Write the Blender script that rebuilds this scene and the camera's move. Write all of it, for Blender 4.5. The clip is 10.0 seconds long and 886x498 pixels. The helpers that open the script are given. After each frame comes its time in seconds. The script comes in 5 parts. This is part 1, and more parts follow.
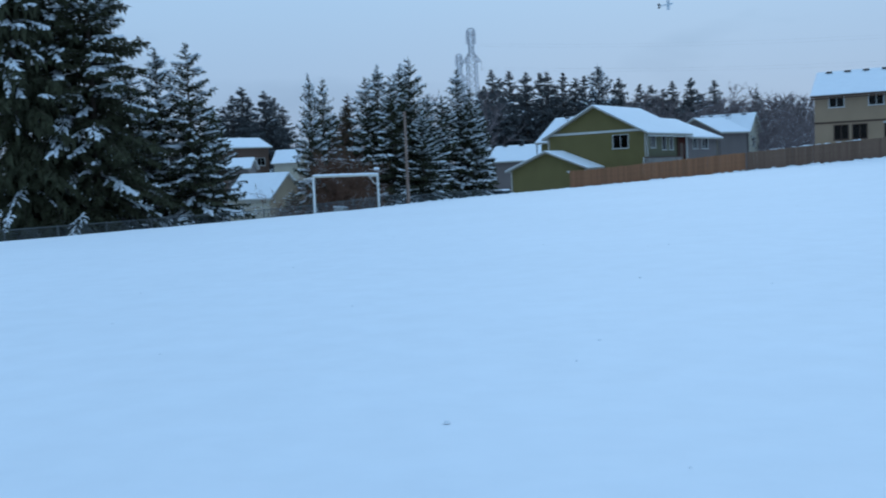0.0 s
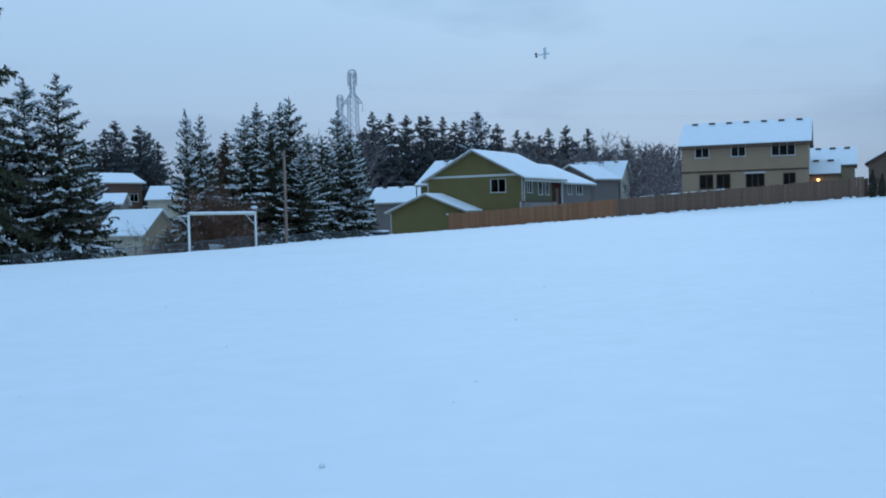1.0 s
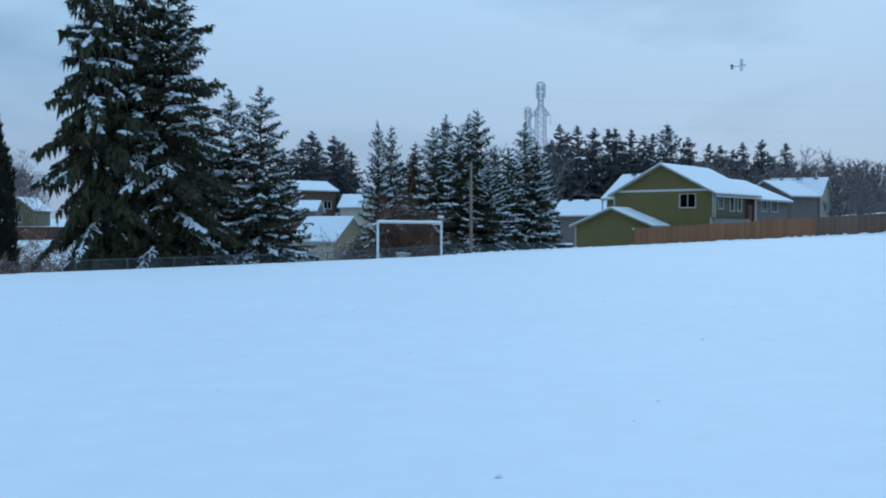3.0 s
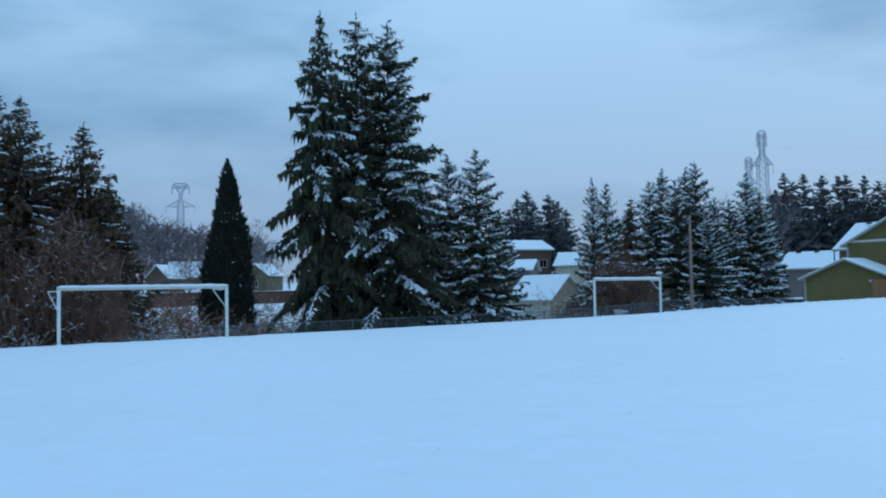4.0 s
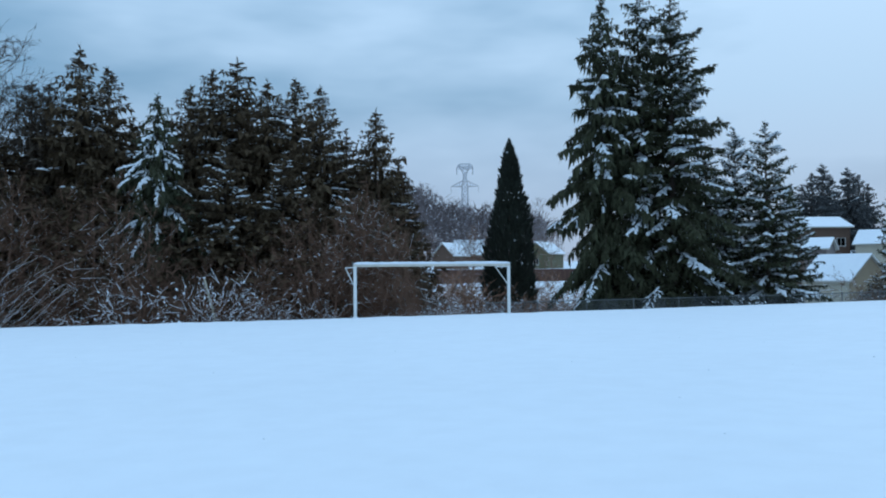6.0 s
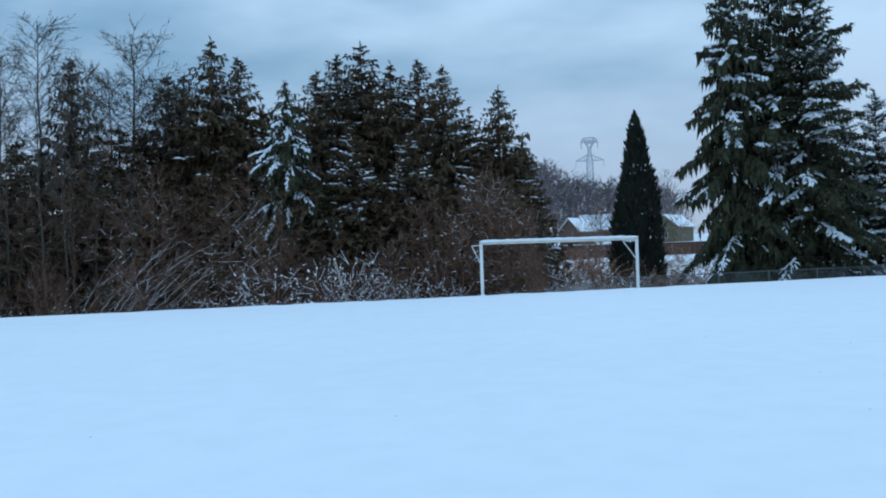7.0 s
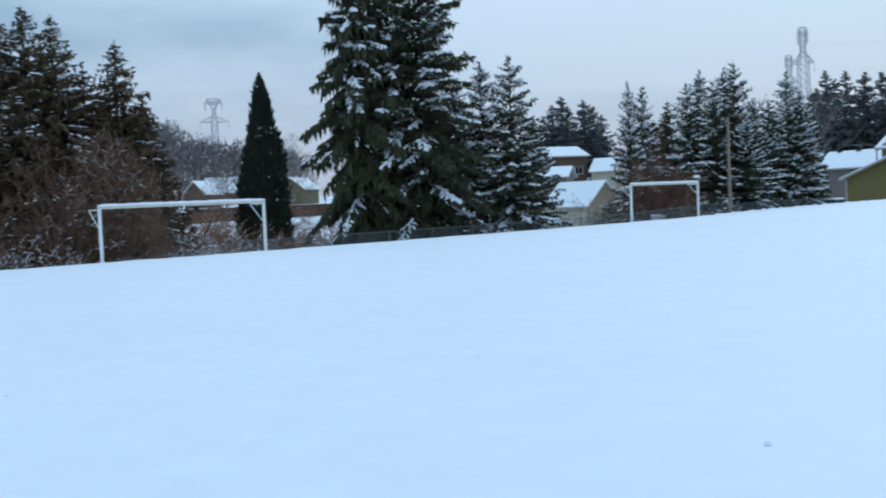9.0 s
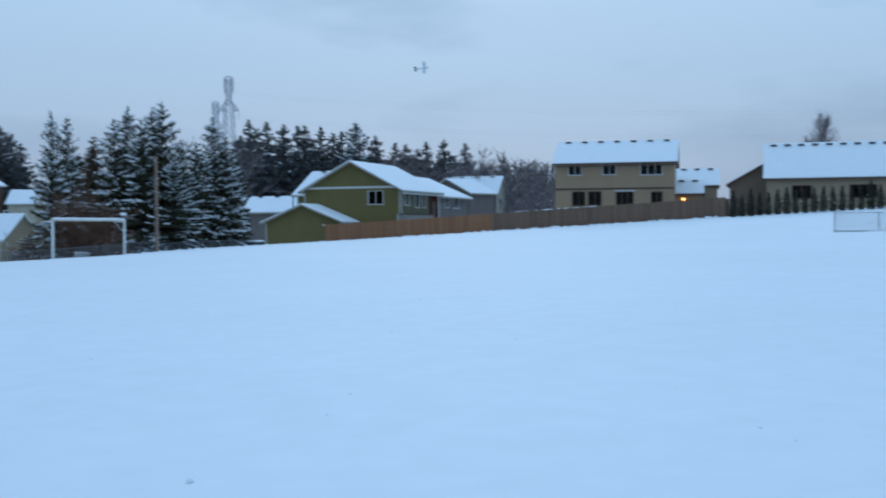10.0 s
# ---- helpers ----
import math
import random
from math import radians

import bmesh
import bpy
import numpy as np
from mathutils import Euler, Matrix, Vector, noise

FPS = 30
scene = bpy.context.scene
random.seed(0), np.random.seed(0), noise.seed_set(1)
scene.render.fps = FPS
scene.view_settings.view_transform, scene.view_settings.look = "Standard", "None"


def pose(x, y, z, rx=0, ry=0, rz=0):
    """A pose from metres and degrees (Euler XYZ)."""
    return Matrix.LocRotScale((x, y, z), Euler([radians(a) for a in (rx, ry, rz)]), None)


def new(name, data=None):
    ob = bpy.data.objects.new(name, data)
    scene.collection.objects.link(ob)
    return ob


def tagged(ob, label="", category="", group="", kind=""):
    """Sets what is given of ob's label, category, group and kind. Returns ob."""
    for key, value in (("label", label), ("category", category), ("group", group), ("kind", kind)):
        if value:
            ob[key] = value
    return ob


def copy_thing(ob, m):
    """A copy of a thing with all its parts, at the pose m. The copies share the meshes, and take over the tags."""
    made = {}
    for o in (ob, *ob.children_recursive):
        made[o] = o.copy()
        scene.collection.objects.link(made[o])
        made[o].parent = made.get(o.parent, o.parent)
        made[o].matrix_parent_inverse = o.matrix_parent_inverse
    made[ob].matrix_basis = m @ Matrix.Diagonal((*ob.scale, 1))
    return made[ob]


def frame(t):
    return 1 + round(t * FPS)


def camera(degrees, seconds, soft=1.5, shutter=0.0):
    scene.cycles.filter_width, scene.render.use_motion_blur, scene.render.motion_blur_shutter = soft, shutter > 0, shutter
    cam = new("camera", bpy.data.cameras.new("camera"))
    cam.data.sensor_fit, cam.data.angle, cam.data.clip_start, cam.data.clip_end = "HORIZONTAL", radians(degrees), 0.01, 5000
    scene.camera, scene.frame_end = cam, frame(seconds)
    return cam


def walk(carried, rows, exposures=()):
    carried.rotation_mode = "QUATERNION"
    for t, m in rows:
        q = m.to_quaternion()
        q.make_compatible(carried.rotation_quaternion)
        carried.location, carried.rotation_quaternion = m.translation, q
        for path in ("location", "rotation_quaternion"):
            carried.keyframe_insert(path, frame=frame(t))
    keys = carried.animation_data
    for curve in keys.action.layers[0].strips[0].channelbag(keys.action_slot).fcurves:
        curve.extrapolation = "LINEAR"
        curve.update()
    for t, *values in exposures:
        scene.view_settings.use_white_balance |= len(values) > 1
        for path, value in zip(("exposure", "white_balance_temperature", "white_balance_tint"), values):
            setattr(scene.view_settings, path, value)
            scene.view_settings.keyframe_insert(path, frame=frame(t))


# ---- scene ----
# ---- camera and its turn ----
EYE_Z = 1.6
cam = camera(48.4, 10.0, soft=1.9, shutter=0.15)
TURNS = [(0.0, -0.51, -4.13, 2.50), (0.2, -4.36, -3.94, 2.50), (0.3, -5.96, -3.40, 2.10), (0.5, -7.47, -2.91, 1.88), (1.0, -7.50, -1.98, 1.38), (1.5, -7.29, -2.22, 0.64),
         (2.0, -5.15, -2.28, 0.33), (2.2, -3.84, -1.84, 0.16), (3.3, 6.63, -0.49, 0.28), (3.5, 9.20, 1.11, 0.62),
         (4.0, 15.69, 2.33, 1.03), (4.5, 20.63, 2.59, 1.34), (5.0, 24.78, 2.59, 0.62), (5.5, 28.84, 2.03, 0.64),
         (6.0, 31.87, 1.28, 0.54), (6.2, 33.63, 1.12, 0.88), (7.3, 39.92, -0.07, 2.15), (7.5, 39.96, -0.08, 2.24),
         (8.0, 35.07, -0.58, 1.32), (8.5, 27.33, -2.18, 1.71), (8.8, 21.36, -3.07, 1.83), (9.0, 17.75, -2.86, 2.45), (9.3, 10.12, -3.09, 3.00),
         (9.5, 3.54, -2.13, 2.91), (9.7, -4.12, -1.71, 1.39), (9.8, -7.64, -1.65, 1.23), (9.9, -11.29, -1.25, 0.47),
         (10.0, -14.64, -1.38, 0.25)]
walk(cam, [(t, pose(0, 0, EYE_Z, 90 + p, r, y)) for t, y, p, r in TURNS],
     exposures=[(0.0, -0.48, 5250, -1), (0.5, -0.46, 5260, -1), (1.0, -0.45, 5310, -1), (2.0, -0.39, 5350, -1), (3.5, -0.44, 5300, -3), (4.0, -0.52, 5040, -5),
                (4.5, -0.57, 4820, -14), (5.0, -0.34, 5300, -4), (5.5, -0.22, 5440, 1), (6.0, -0.22, 5560, -1), (7.5, -0.18, 5600, -1), (8.0, -0.16, 5860, -1), (8.5, -0.19, 5540, -4),
                (9.0, -0.11, 6080, 2), (9.5, -0.16, 6350, 2), (9.7, -0.15, 6350, 2), (10.0, -0.45, 5440, 0)])

# ---- sky and sun ----
SUN_ELEV, SUN_TURN = 24.0, 15.0
world = bpy.data.worlds.new("overcast_sky")
scene.world = world
world.use_nodes = True
wn, wl = world.node_tree.nodes, world.node_tree.links
wn.clear()
w_out = wn.new("ShaderNodeOutputWorld")
w_bg = wn.new("ShaderNodeBackground")
w_sky = wn.new("ShaderNodeTexSky")
w_sky.sky_type = "NISHITA"
w_sky.sun_disc = False
w_sky.sun_elevation, w_sky.sun_rotation = radians(SUN_ELEV), radians(SUN_TURN)
w_co = wn.new("ShaderNodeTexCoord")
w_map = wn.new("ShaderNodeMapping")
w_map.inputs["Scale"].default_value = (1.0, 1.0, 3.2)
w_noise = wn.new("ShaderNodeTexNoise")
w_noise.inputs["Scale"].default_value = 1.5
w_noise.inputs["Detail"].default_value = 5.0
w_noise.inputs["Roughness"].default_value = 0.5
w_ramp = wn.new("ShaderNodeValToRGB")
w_ramp.color_ramp.elements[0].position, w_ramp.color_ramp.elements[0].color = 0.41, (2.1, 3.45, 5.0, 1)
w_ramp.color_ramp.elements[1].position, w_ramp.color_ramp.elements[1].color = 0.60, (6.3, 7.45, 9.15, 1)
w_sep = wn.new("ShaderNodeSeparateXYZ")
w_up = wn.new("ShaderNodeMapRange")          # cloud decks are brightest overhead
w_up.inputs["From Min"].default_value, w_up.inputs["From Max"].default_value = 0.0, 1.0
w_up.inputs["To Min"].default_value, w_up.inputs["To Max"].default_value = 0.85, 2.2
w_mul = wn.new("ShaderNodeVectorMath")
w_mul.operation = "SCALE"
w_mix = wn.new("ShaderNodeMix")
w_mix.data_type = "RGBA"
w_mix.inputs["Factor"].default_value = 0.96
wl.new(w_co.outputs["Generated"], w_map.inputs["Vector"])
wl.new(w_map.outputs["Vector"], w_noise.inputs["Vector"])
wl.new(w_noise.outputs["Fac"], w_ramp.inputs["Fac"])
wl.new(w_co.outputs["Generated"], w_sep.inputs["Vector"])
wl.new(w_sep.outputs["Z"], w_up.inputs["Value"])
w_low = wn.new("ShaderNodeMapRange")         # thinner, paler cloud towards the horizon
w_low.inputs["From Min"].default_value, w_low.inputs["From Max"].default_value = 0.02, 0.17
w_low.inputs["To Min"].default_value, w_low.inputs["To Max"].default_value = 0.75, 0.0
w_pale = wn.new("ShaderNodeMix")
w_pale.data_type = "RGBA"
w_pale.inputs["B"].default_value = (6.9, 7.15, 8.75, 1)
wl.new(w_sep.outputs["Z"], w_low.inputs["Value"])
wl.new(w_low.outputs["Result"], w_pale.inputs["Factor"])
wl.new(w_ramp.outputs["Color"], w_pale.inputs["A"])
wl.new(w_pale.outputs["Result"], w_mul.inputs[0])
wl.new(w_up.outputs["Result"], w_mul.inputs["Scale"])
wl.new(w_sky.outputs["Color"], w_mix.inputs["A"])
wl.new(w_mul.outputs["Vector"], w_mix.inputs["B"])
wl.new(w_mix.outputs["Result"], w_bg.inputs["Color"])
wl.new(w_bg.outputs["Background"], w_out.inputs["Surface"])
w_bg.inputs["Strength"].default_value = 0.096

sun_data = bpy.data.lights.new("sun", "SUN")
sun_data.energy, sun_data.angle, sun_data.color = 0.5, radians(25), (1.0, 0.96, 0.93)
sun = new("sun", sun_data)
sun.matrix_world = pose(0, 0, 60, 90 - SUN_ELEV, 0, 180 - SUN_TURN)
tagged(sun, kind="structure")

# ---- materials ----


def mat(name, color, rough=0.8, scale=3.0, vary=0.25, fine=40.0, bump=0.0, island=0.0, metal=0.0, stretch=(1, 1, 1), piece=0.0, spec=0.3, tint=None):
    """Colour with two scales of variation, and relief."""
    m = bpy.data.materials.new(name)
    m.use_nodes = True
    nt = m.node_tree
    ns, ln = nt.nodes, nt.links
    p = ns["Principled BSDF"]
    p.inputs["Roughness"].default_value = rough
    p.inputs["Metallic"].default_value = metal
    p.inputs["Specular IOR Level"].default_value = spec
    co, mp = ns.new("ShaderNodeTexCoord"), ns.new("ShaderNodeMapping")
    mp.inputs["Scale"].default_value = stretch
    ln.new(co.outputs["Object"], mp.inputs["Vector"])
    n1, n2 = ns.new("ShaderNodeTexNoise"), ns.new("ShaderNodeTexNoise")
    n1.inputs["Scale"].default_value, n2.inputs["Scale"].default_value = scale, fine
    n1.inputs["Detail"].default_value = 4.0
    for n in (n1, n2):
        ln.new(mp.outputs["Vector"], n.inputs["Vector"])
    add = ns.new("ShaderNodeMath")
    add.operation = "ADD"
    ln.new(n1.outputs["Fac"], add.inputs[0])
    ln.new(n2.outputs["Fac"], add.inputs[1])
    last = add.outputs[0]
    for amount, node, sock in ((island, "ShaderNodeNewGeometry", "Random Per Island"), (piece, "ShaderNodeObjectInfo", "Random")):
        if amount:
            g = ns.new(node)
            ma = ns.new("ShaderNodeMath")
            ma.operation = "MULTIPLY_ADD"
            ma.inputs[1].default_value = amount
            ln.new(g.outputs[sock], ma.inputs[0])
            ln.new(last, ma.inputs[2])
            last = ma.outputs[0]
    rng = ns.new("ShaderNodeMapRange")
    rng.inputs["From Min"].default_value, rng.inputs["From Max"].default_value = 0.6, 1.4 + island + piece
    ln.new(last, rng.inputs["Value"])
    mix = ns.new("ShaderNodeMix")
    mix.data_type = "RGBA"
    hi = tint if tint else tuple(min(1.0, c * (1 + vary)) for c in color)
    mix.inputs["A"].default_value = (*[c * (1 - vary) for c in color], 1)
    mix.inputs["B"].default_value = (*hi, 1)
    ln.new(rng.outputs["Result"], mix.inputs["Factor"])
    ln.new(mix.outputs["Result"], p.inputs["Base Color"])
    if bump:
        b = ns.new("ShaderNodeBump")
        b.inputs["Strength"].default_value, b.inputs["Distance"].default_value = 0.6, bump
        ln.new(add.outputs[0], b.inputs["Height"])
        ln.new(b.outputs["Normal"], p.inputs["Normal"])
    return m


def siding_mat(name, color, lap=0.16):
    """Painted lap siding: horizontal boards as relief, with weathering."""
    m = mat(name, color, rough=0.75, scale=0.6, vary=0.14, fine=14.0)
    ns, ln = m.node_tree.nodes, m.node_tree.links
    co, sep = ns.new("ShaderNodeTexCoord"), ns.new("ShaderNodeSeparateXYZ")
    mod = ns.new("ShaderNodeMath")
    mod.operation = "FRACT"
    div = ns.new("ShaderNodeMath")
    div.operation, div.inputs[1].default_value = "DIVIDE", lap
    ln.new(co.outputs["Object"], sep.inputs["Vector"])
    ln.new(sep.outputs["Z"], div.inputs[0])
    ln.new(div.outputs[0], mod.inputs[0])
    b = ns.new("ShaderNodeBump")
    b.invert = True
    b.inputs["Strength"].default_value, b.inputs["Distance"].default_value = 0.9, 0.03
    ln.new(mod.outputs[0], b.inputs["Height"])
    ln.new(b.outputs["Normal"], ns["Principled BSDF"].inputs["Normal"])
    return m


def glass_mat(name):
    m = bpy.data.materials.new(name)
    m.use_nodes = True
    p = m.node_tree.nodes["Principled BSDF"]
    p.inputs["Base Color"].default_value = (0.14, 0.16, 0.18, 1)
    p.inputs["Roughness"].default_value = 0.03
    p.inputs["Transmission Weight"].default_value = 1.0
    p.inputs["IOR"].default_value = 1.28
    return m


def glow_mat(name, color, strength):
    m = bpy.data.materials.new(name)
    m.use_nodes = True
    p = m.node_tree.nodes["Principled BSDF"]
    p.inputs["Emission Color"].default_value = (*color, 1)
    p.inputs["Emission Strength"].default_value = strength
    return m


M_SNOW = mat("snow_field", (0.80, 0.82, 0.86), rough=0.7, scale=0.12, vary=0.035, fine=1.7, bump=0.05, spec=0.2)
M_SNOWLUMP = mat("snow_clump", (0.80, 0.82, 0.86), rough=0.75, scale=1.5, vary=0.05, fine=9.0, island=0.3, spec=0.2)
M_NEEDLE = mat("dark_fir_needles", (0.051, 0.052, 0.027), rough=0.75, scale=0.7, vary=0.5, fine=6.0, island=0.6, spec=0.2)
# Paler and greyer than the near needles: distance haze is put into the colour.
M_NEEDLE_HAZE = mat("far_fir_needles_hazed", (0.084, 0.086, 0.088), rough=0.8, scale=0.5, vary=0.4, fine=5.0, island=0.6, spec=0.2)
M_NEEDLE_WOOD = mat("brown_green_fir_needles", (0.092, 0.064, 0.036), rough=0.8, scale=0.35, vary=0.45, fine=5.0, island=0.35, spec=0.2)
M_CYPRESS = mat("cypress_foliage", (0.032, 0.036, 0.026), rough=0.8, scale=0.9, vary=0.45, fine=7.0, island=0.5, spec=0.2)
M_NEEDLE_BROWN = mat("brownish_cedar_foliage", (0.105, 0.080, 0.058), rough=0.8, scale=0.6, vary=0.45, fine=5.0, island=0.6, spec=0.2)
M_ALDER = mat("dark_alder_bark", (0.078, 0.062, 0.048), rough=0.9, scale=0.6, vary=0.35, fine=5.0, island=0.4)
M_BARK = mat("conifer_bark", (0.070, 0.052, 0.040), rough=0.9, scale=2.0, vary=0.4, fine=20.0, bump=0.03, stretch=(1, 1, 0.2))
M_TWIG = mat("bare_brown_twigs", (0.165, 0.094, 0.062), rough=0.9, scale=0.6, vary=0.4, fine=5.0, island=0.5)
M_BRUSH = mat("dry_brown_brush", (0.25, 0.135, 0.085), rough=0.9, scale=0.6, vary=0.4, fine=5.0, island=0.5)
# Grey twigs of the far trees, lightened in colour for the haze.
M_TWIG_HAZE = mat("bare_grey_twigs_hazed", (0.165, 0.134, 0.134), rough=0.9, scale=0.6, vary=0.3, fine=5.0, island=0.4)
M_GREEN = siding_mat("olive_green_siding", (0.150, 0.122, 0.042))
M_SAGE = siding_mat("grey_green_siding", (0.125, 0.118, 0.068))
M_BEIGE = siding_mat("beige_siding", (0.335, 0.24, 0.152))
M_GREY = siding_mat("grey_siding", (0.165, 0.138, 0.128))
M_TAN = siding_mat("tan_siding", (0.29, 0.225, 0.15))
M_BROWNTAN = siding_mat("brown_tan_siding", (0.17, 0.12, 0.085))
M_PALE = siding_mat("pale_cream_siding", (0.42, 0.38, 0.30))
M_BROWNWALL = siding_mat("brown_siding", (0.115, 0.073, 0.052))
M_STONE = mat("grey_stone_facing", (0.23, 0.21, 0.19), rough=0.85, scale=2.2, vary=0.45, fine=7.0, bump=0.03)
M_TRIM = mat("white_painted_trim", (0.54, 0.53, 0.50), rough=0.6, scale=1.0, vary=0.08, fine=20)
M_FASCIA = mat("weathered_beige_fascia", (0.37, 0.345, 0.30), rough=0.7, scale=1.0, vary=0.12, fine=20)
M_DARKTRIM = mat("dark_brown_trim", (0.10, 0.065, 0.045), rough=0.7, scale=1.0, vary=0.2, fine=20)
M_SHINGLE = mat("dark_roof_shingle", (0.07, 0.065, 0.062), rough=0.9, scale=2.0, vary=0.3, fine=18)
# Red-brown, darkened to hold the shade of the entry recess.
M_SHADED_ENTRY = mat("dark_red_entry_with_shade", (0.050, 0.015, 0.010), spec=0.05, rough=0.9, scale=1.0, vary=0.2, fine=20)
M_GLASS = glass_mat("window_glass")
M_GOAL = mat("white_goal_paint", (0.74, 0.74, 0.72), rough=0.5, scale=1.5, vary=0.12, fine=30)
M_RUST = mat("stained_goal_paint", (0.62, 0.57, 0.48), rough=0.6, scale=2.5, vary=0.25, fine=30)
M_STEEL = mat("galvanised_steel", (0.15, 0.155, 0.16), rough=0.6, scale=3.0, vary=0.2, fine=40, metal=0.5)
M_PYLON = mat("grey_pylon_steel", (0.42, 0.42, 0.45), rough=0.6, scale=0.5, vary=0.15, fine=3, metal=0.3)
M_CEDAR = mat("red_cedar_boards", (0.265, 0.130, 0.066), rough=0.8, scale=0.5, vary=0.4, fine=14, stretch=(4, 4, 0.6), piece=0.5)
M_OLDWOOD = mat("weathered_fence_boards", (0.168, 0.108, 0.075), rough=0.85, scale=0.5, vary=0.4, fine=14, stretch=(4, 4, 0.6), piece=0.5)
M_YARDWOOD = mat("dark_red_brown_fence_wood", (0.095, 0.050, 0.036), rough=0.85, scale=0.5, vary=0.4, fine=10, stretch=(4, 4, 0.6))
M_POLE = mat("utility_pole_wood", (0.25, 0.18, 0.145), rough=0.9, scale=1.5, vary=0.3, fine=12, stretch=(3, 3, 0.3))
M_FOAM = mat("white_foam_plane", (0.62, 0.64, 0.66), rough=0.5, scale=3, vary=0.08, fine=30)
M_BLACK = mat("matt_black", (0.02, 0.02, 0.022), rough=0.6, scale=3, vary=0.2, fine=30)
M_CAR = mat("dark_car_paint", (0.05, 0.06, 0.07), rough=0.3, scale=1, vary=0.1, fine=10)
M_LAMP = glow_mat("warm_porch_light", (1.0, 0.40, 0.07), 14.0)

# ---- mesh helpers ----
UNIT_A = (math.cos(radians(-36)), math.sin(radians(-36)))     # along the board fence, to the east
UNIT_B = (-UNIT_A[1], UNIT_A[0])                              # along the row of goals, away


def field(a, b):
    """World x, y of a place given along the two edges of the playing field, from the camera."""
    return a * UNIT_A[0] + b * UNIT_B[0], a * UNIT_A[1] + b * UNIT_B[1]


def bearing(az, d):
    """World x, y at a bearing (degrees left of +y) and a distance."""
    return -d * math.sin(radians(az)), d * math.cos(radians(az))


def smooth(x, lo, hi):
    t = np.clip((x - lo) / (hi - lo), 0.0, 1.0)
    return t * t * (3 - 2 * t)


def ground_z(x, y):
    """Height of the snow: a field that climbs to the east and drops off behind the goals."""
    a = x * UNIT_A[0] + y * UNIT_A[1]
    b = x * UNIT_B[0] + y * UNIT_B[1]
    n = -a
    nc, bc = np.clip(n, -60, 47), np.clip(b, 0, 90)
    z = -0.0095 * nc - 0.42 * smooth(n, 40, 48) * (1 - smooth(b, 45, 66))
    z = z + (bc / 90) ** 2 * (2.75 - 0.048 * nc)
    z = z - 2.5 * smooth(n, 46.6, 51.5)
    z = z - 1.0 * smooth(n, 55, 80) + 7.5 * smooth(n, 75, 240)
    z = z + 4.0 * smooth(b, 125, 330) * (1 - smooth(n, 60, 120))
    return z


def gz(x, y):
    return float(ground_z(np.float64(x), np.float64(y)))


def mesh_of(name, verts, faces, material, smooth_shade=False):
    me = bpy.data.meshes.new(name)
    me.from_pydata(verts, [], faces)
    me.materials.append(material)
    if smooth_shade:
        me.polygons.foreach_set("use_smooth", [True] * len(me.polygons))
    me.update()
    return me


def part(name, data, material=None, parent=None, label="", m=None):
    """Links a bmesh or a mesh as one object under a thing or a part."""
    if isinstance(data, bmesh.types.BMesh):
        me = bpy.data.meshes.new(name)
        data.normal_update()
        data.to_mesh(me)
        data.free()
        me.materials.append(material)
        data = me
    ob = new(name, data)
    if parent is not None:
        ob.parent = parent
    if m is not None:
        ob.matrix_basis = m
    return tagged(ob, label)


def thing(name, m, label, category, group="", kind=""):
    ob = new(name)
    ob.matrix_basis = m
    ob.empty_display_size = 0.3
    return tagged(ob, label, category, group, kind)


def bm_box(bm, x0, y0, z0, x1, y1, z1, m=None, bevel=0.0):
    mm = Matrix.Translation(((x0 + x1) / 2, (y0 + y1) / 2, (z0 + z1) / 2)) @ Matrix.Diagonal((x1 - x0, y1 - y0, z1 - z0, 1))
    got = bmesh.ops.create_cube(bm, size=1.0, matrix=(m @ mm) if m else mm)
    if bevel:
        edges = list({e for v in got["verts"] for e in v.link_edges})
        bmesh.ops.bevel(bm, geom=edges, offset=bevel, segments=1, affect="EDGES")


def box(x0, y0, z0, x1, y1, z1, bevel=0.0):
    bm = bmesh.new()
    bm_box(bm, x0, y0, z0, x1, y1, z1, None, bevel)
    return bm


def tubes(p0, p1, r0, r1, sides=4):
    """Tapered prisms between pairs of points: vertices and faces."""
    p0, p1 = np.asarray(p0, float), np.asarray(p1, float)
    r0, r1 = np.asarray(r0, float), np.asarray(r1, float)
    d = p1 - p0
    d = d / np.maximum(np.linalg.norm(d, axis=1, keepdims=True), 1e-9)
    ref = np.where(np.abs(d[:, 2:3]) > 0.9, np.array([[1.0, 0, 0]]), np.array([[0, 0, 1.0]]))
    u = np.cross(d, ref)
    u /= np.maximum(np.linalg.norm(u, axis=1, keepdims=True), 1e-9)
    w = np.cross(d, u)
    ang = np.arange(sides) * 2 * math.pi / sides
    ring = u[:, None, :] * np.cos(ang)[None, :, None] + w[:, None, :] * np.sin(ang)[None, :, None]
    v = np.concatenate([p0[:, None] + ring * r0[:, None, None], p1[:, None] + ring * r1[:, None, None]], axis=1)
    k = np.arange(sides)
    quad = np.stack([k, (k + 1) % sides, (k + 1) % sides + sides, k + sides], 1)
    f = (np.arange(len(p0))[:, None, None] * 2 * sides + quad[None]).reshape(-1, 4)
    return v.reshape(-1, 3), f


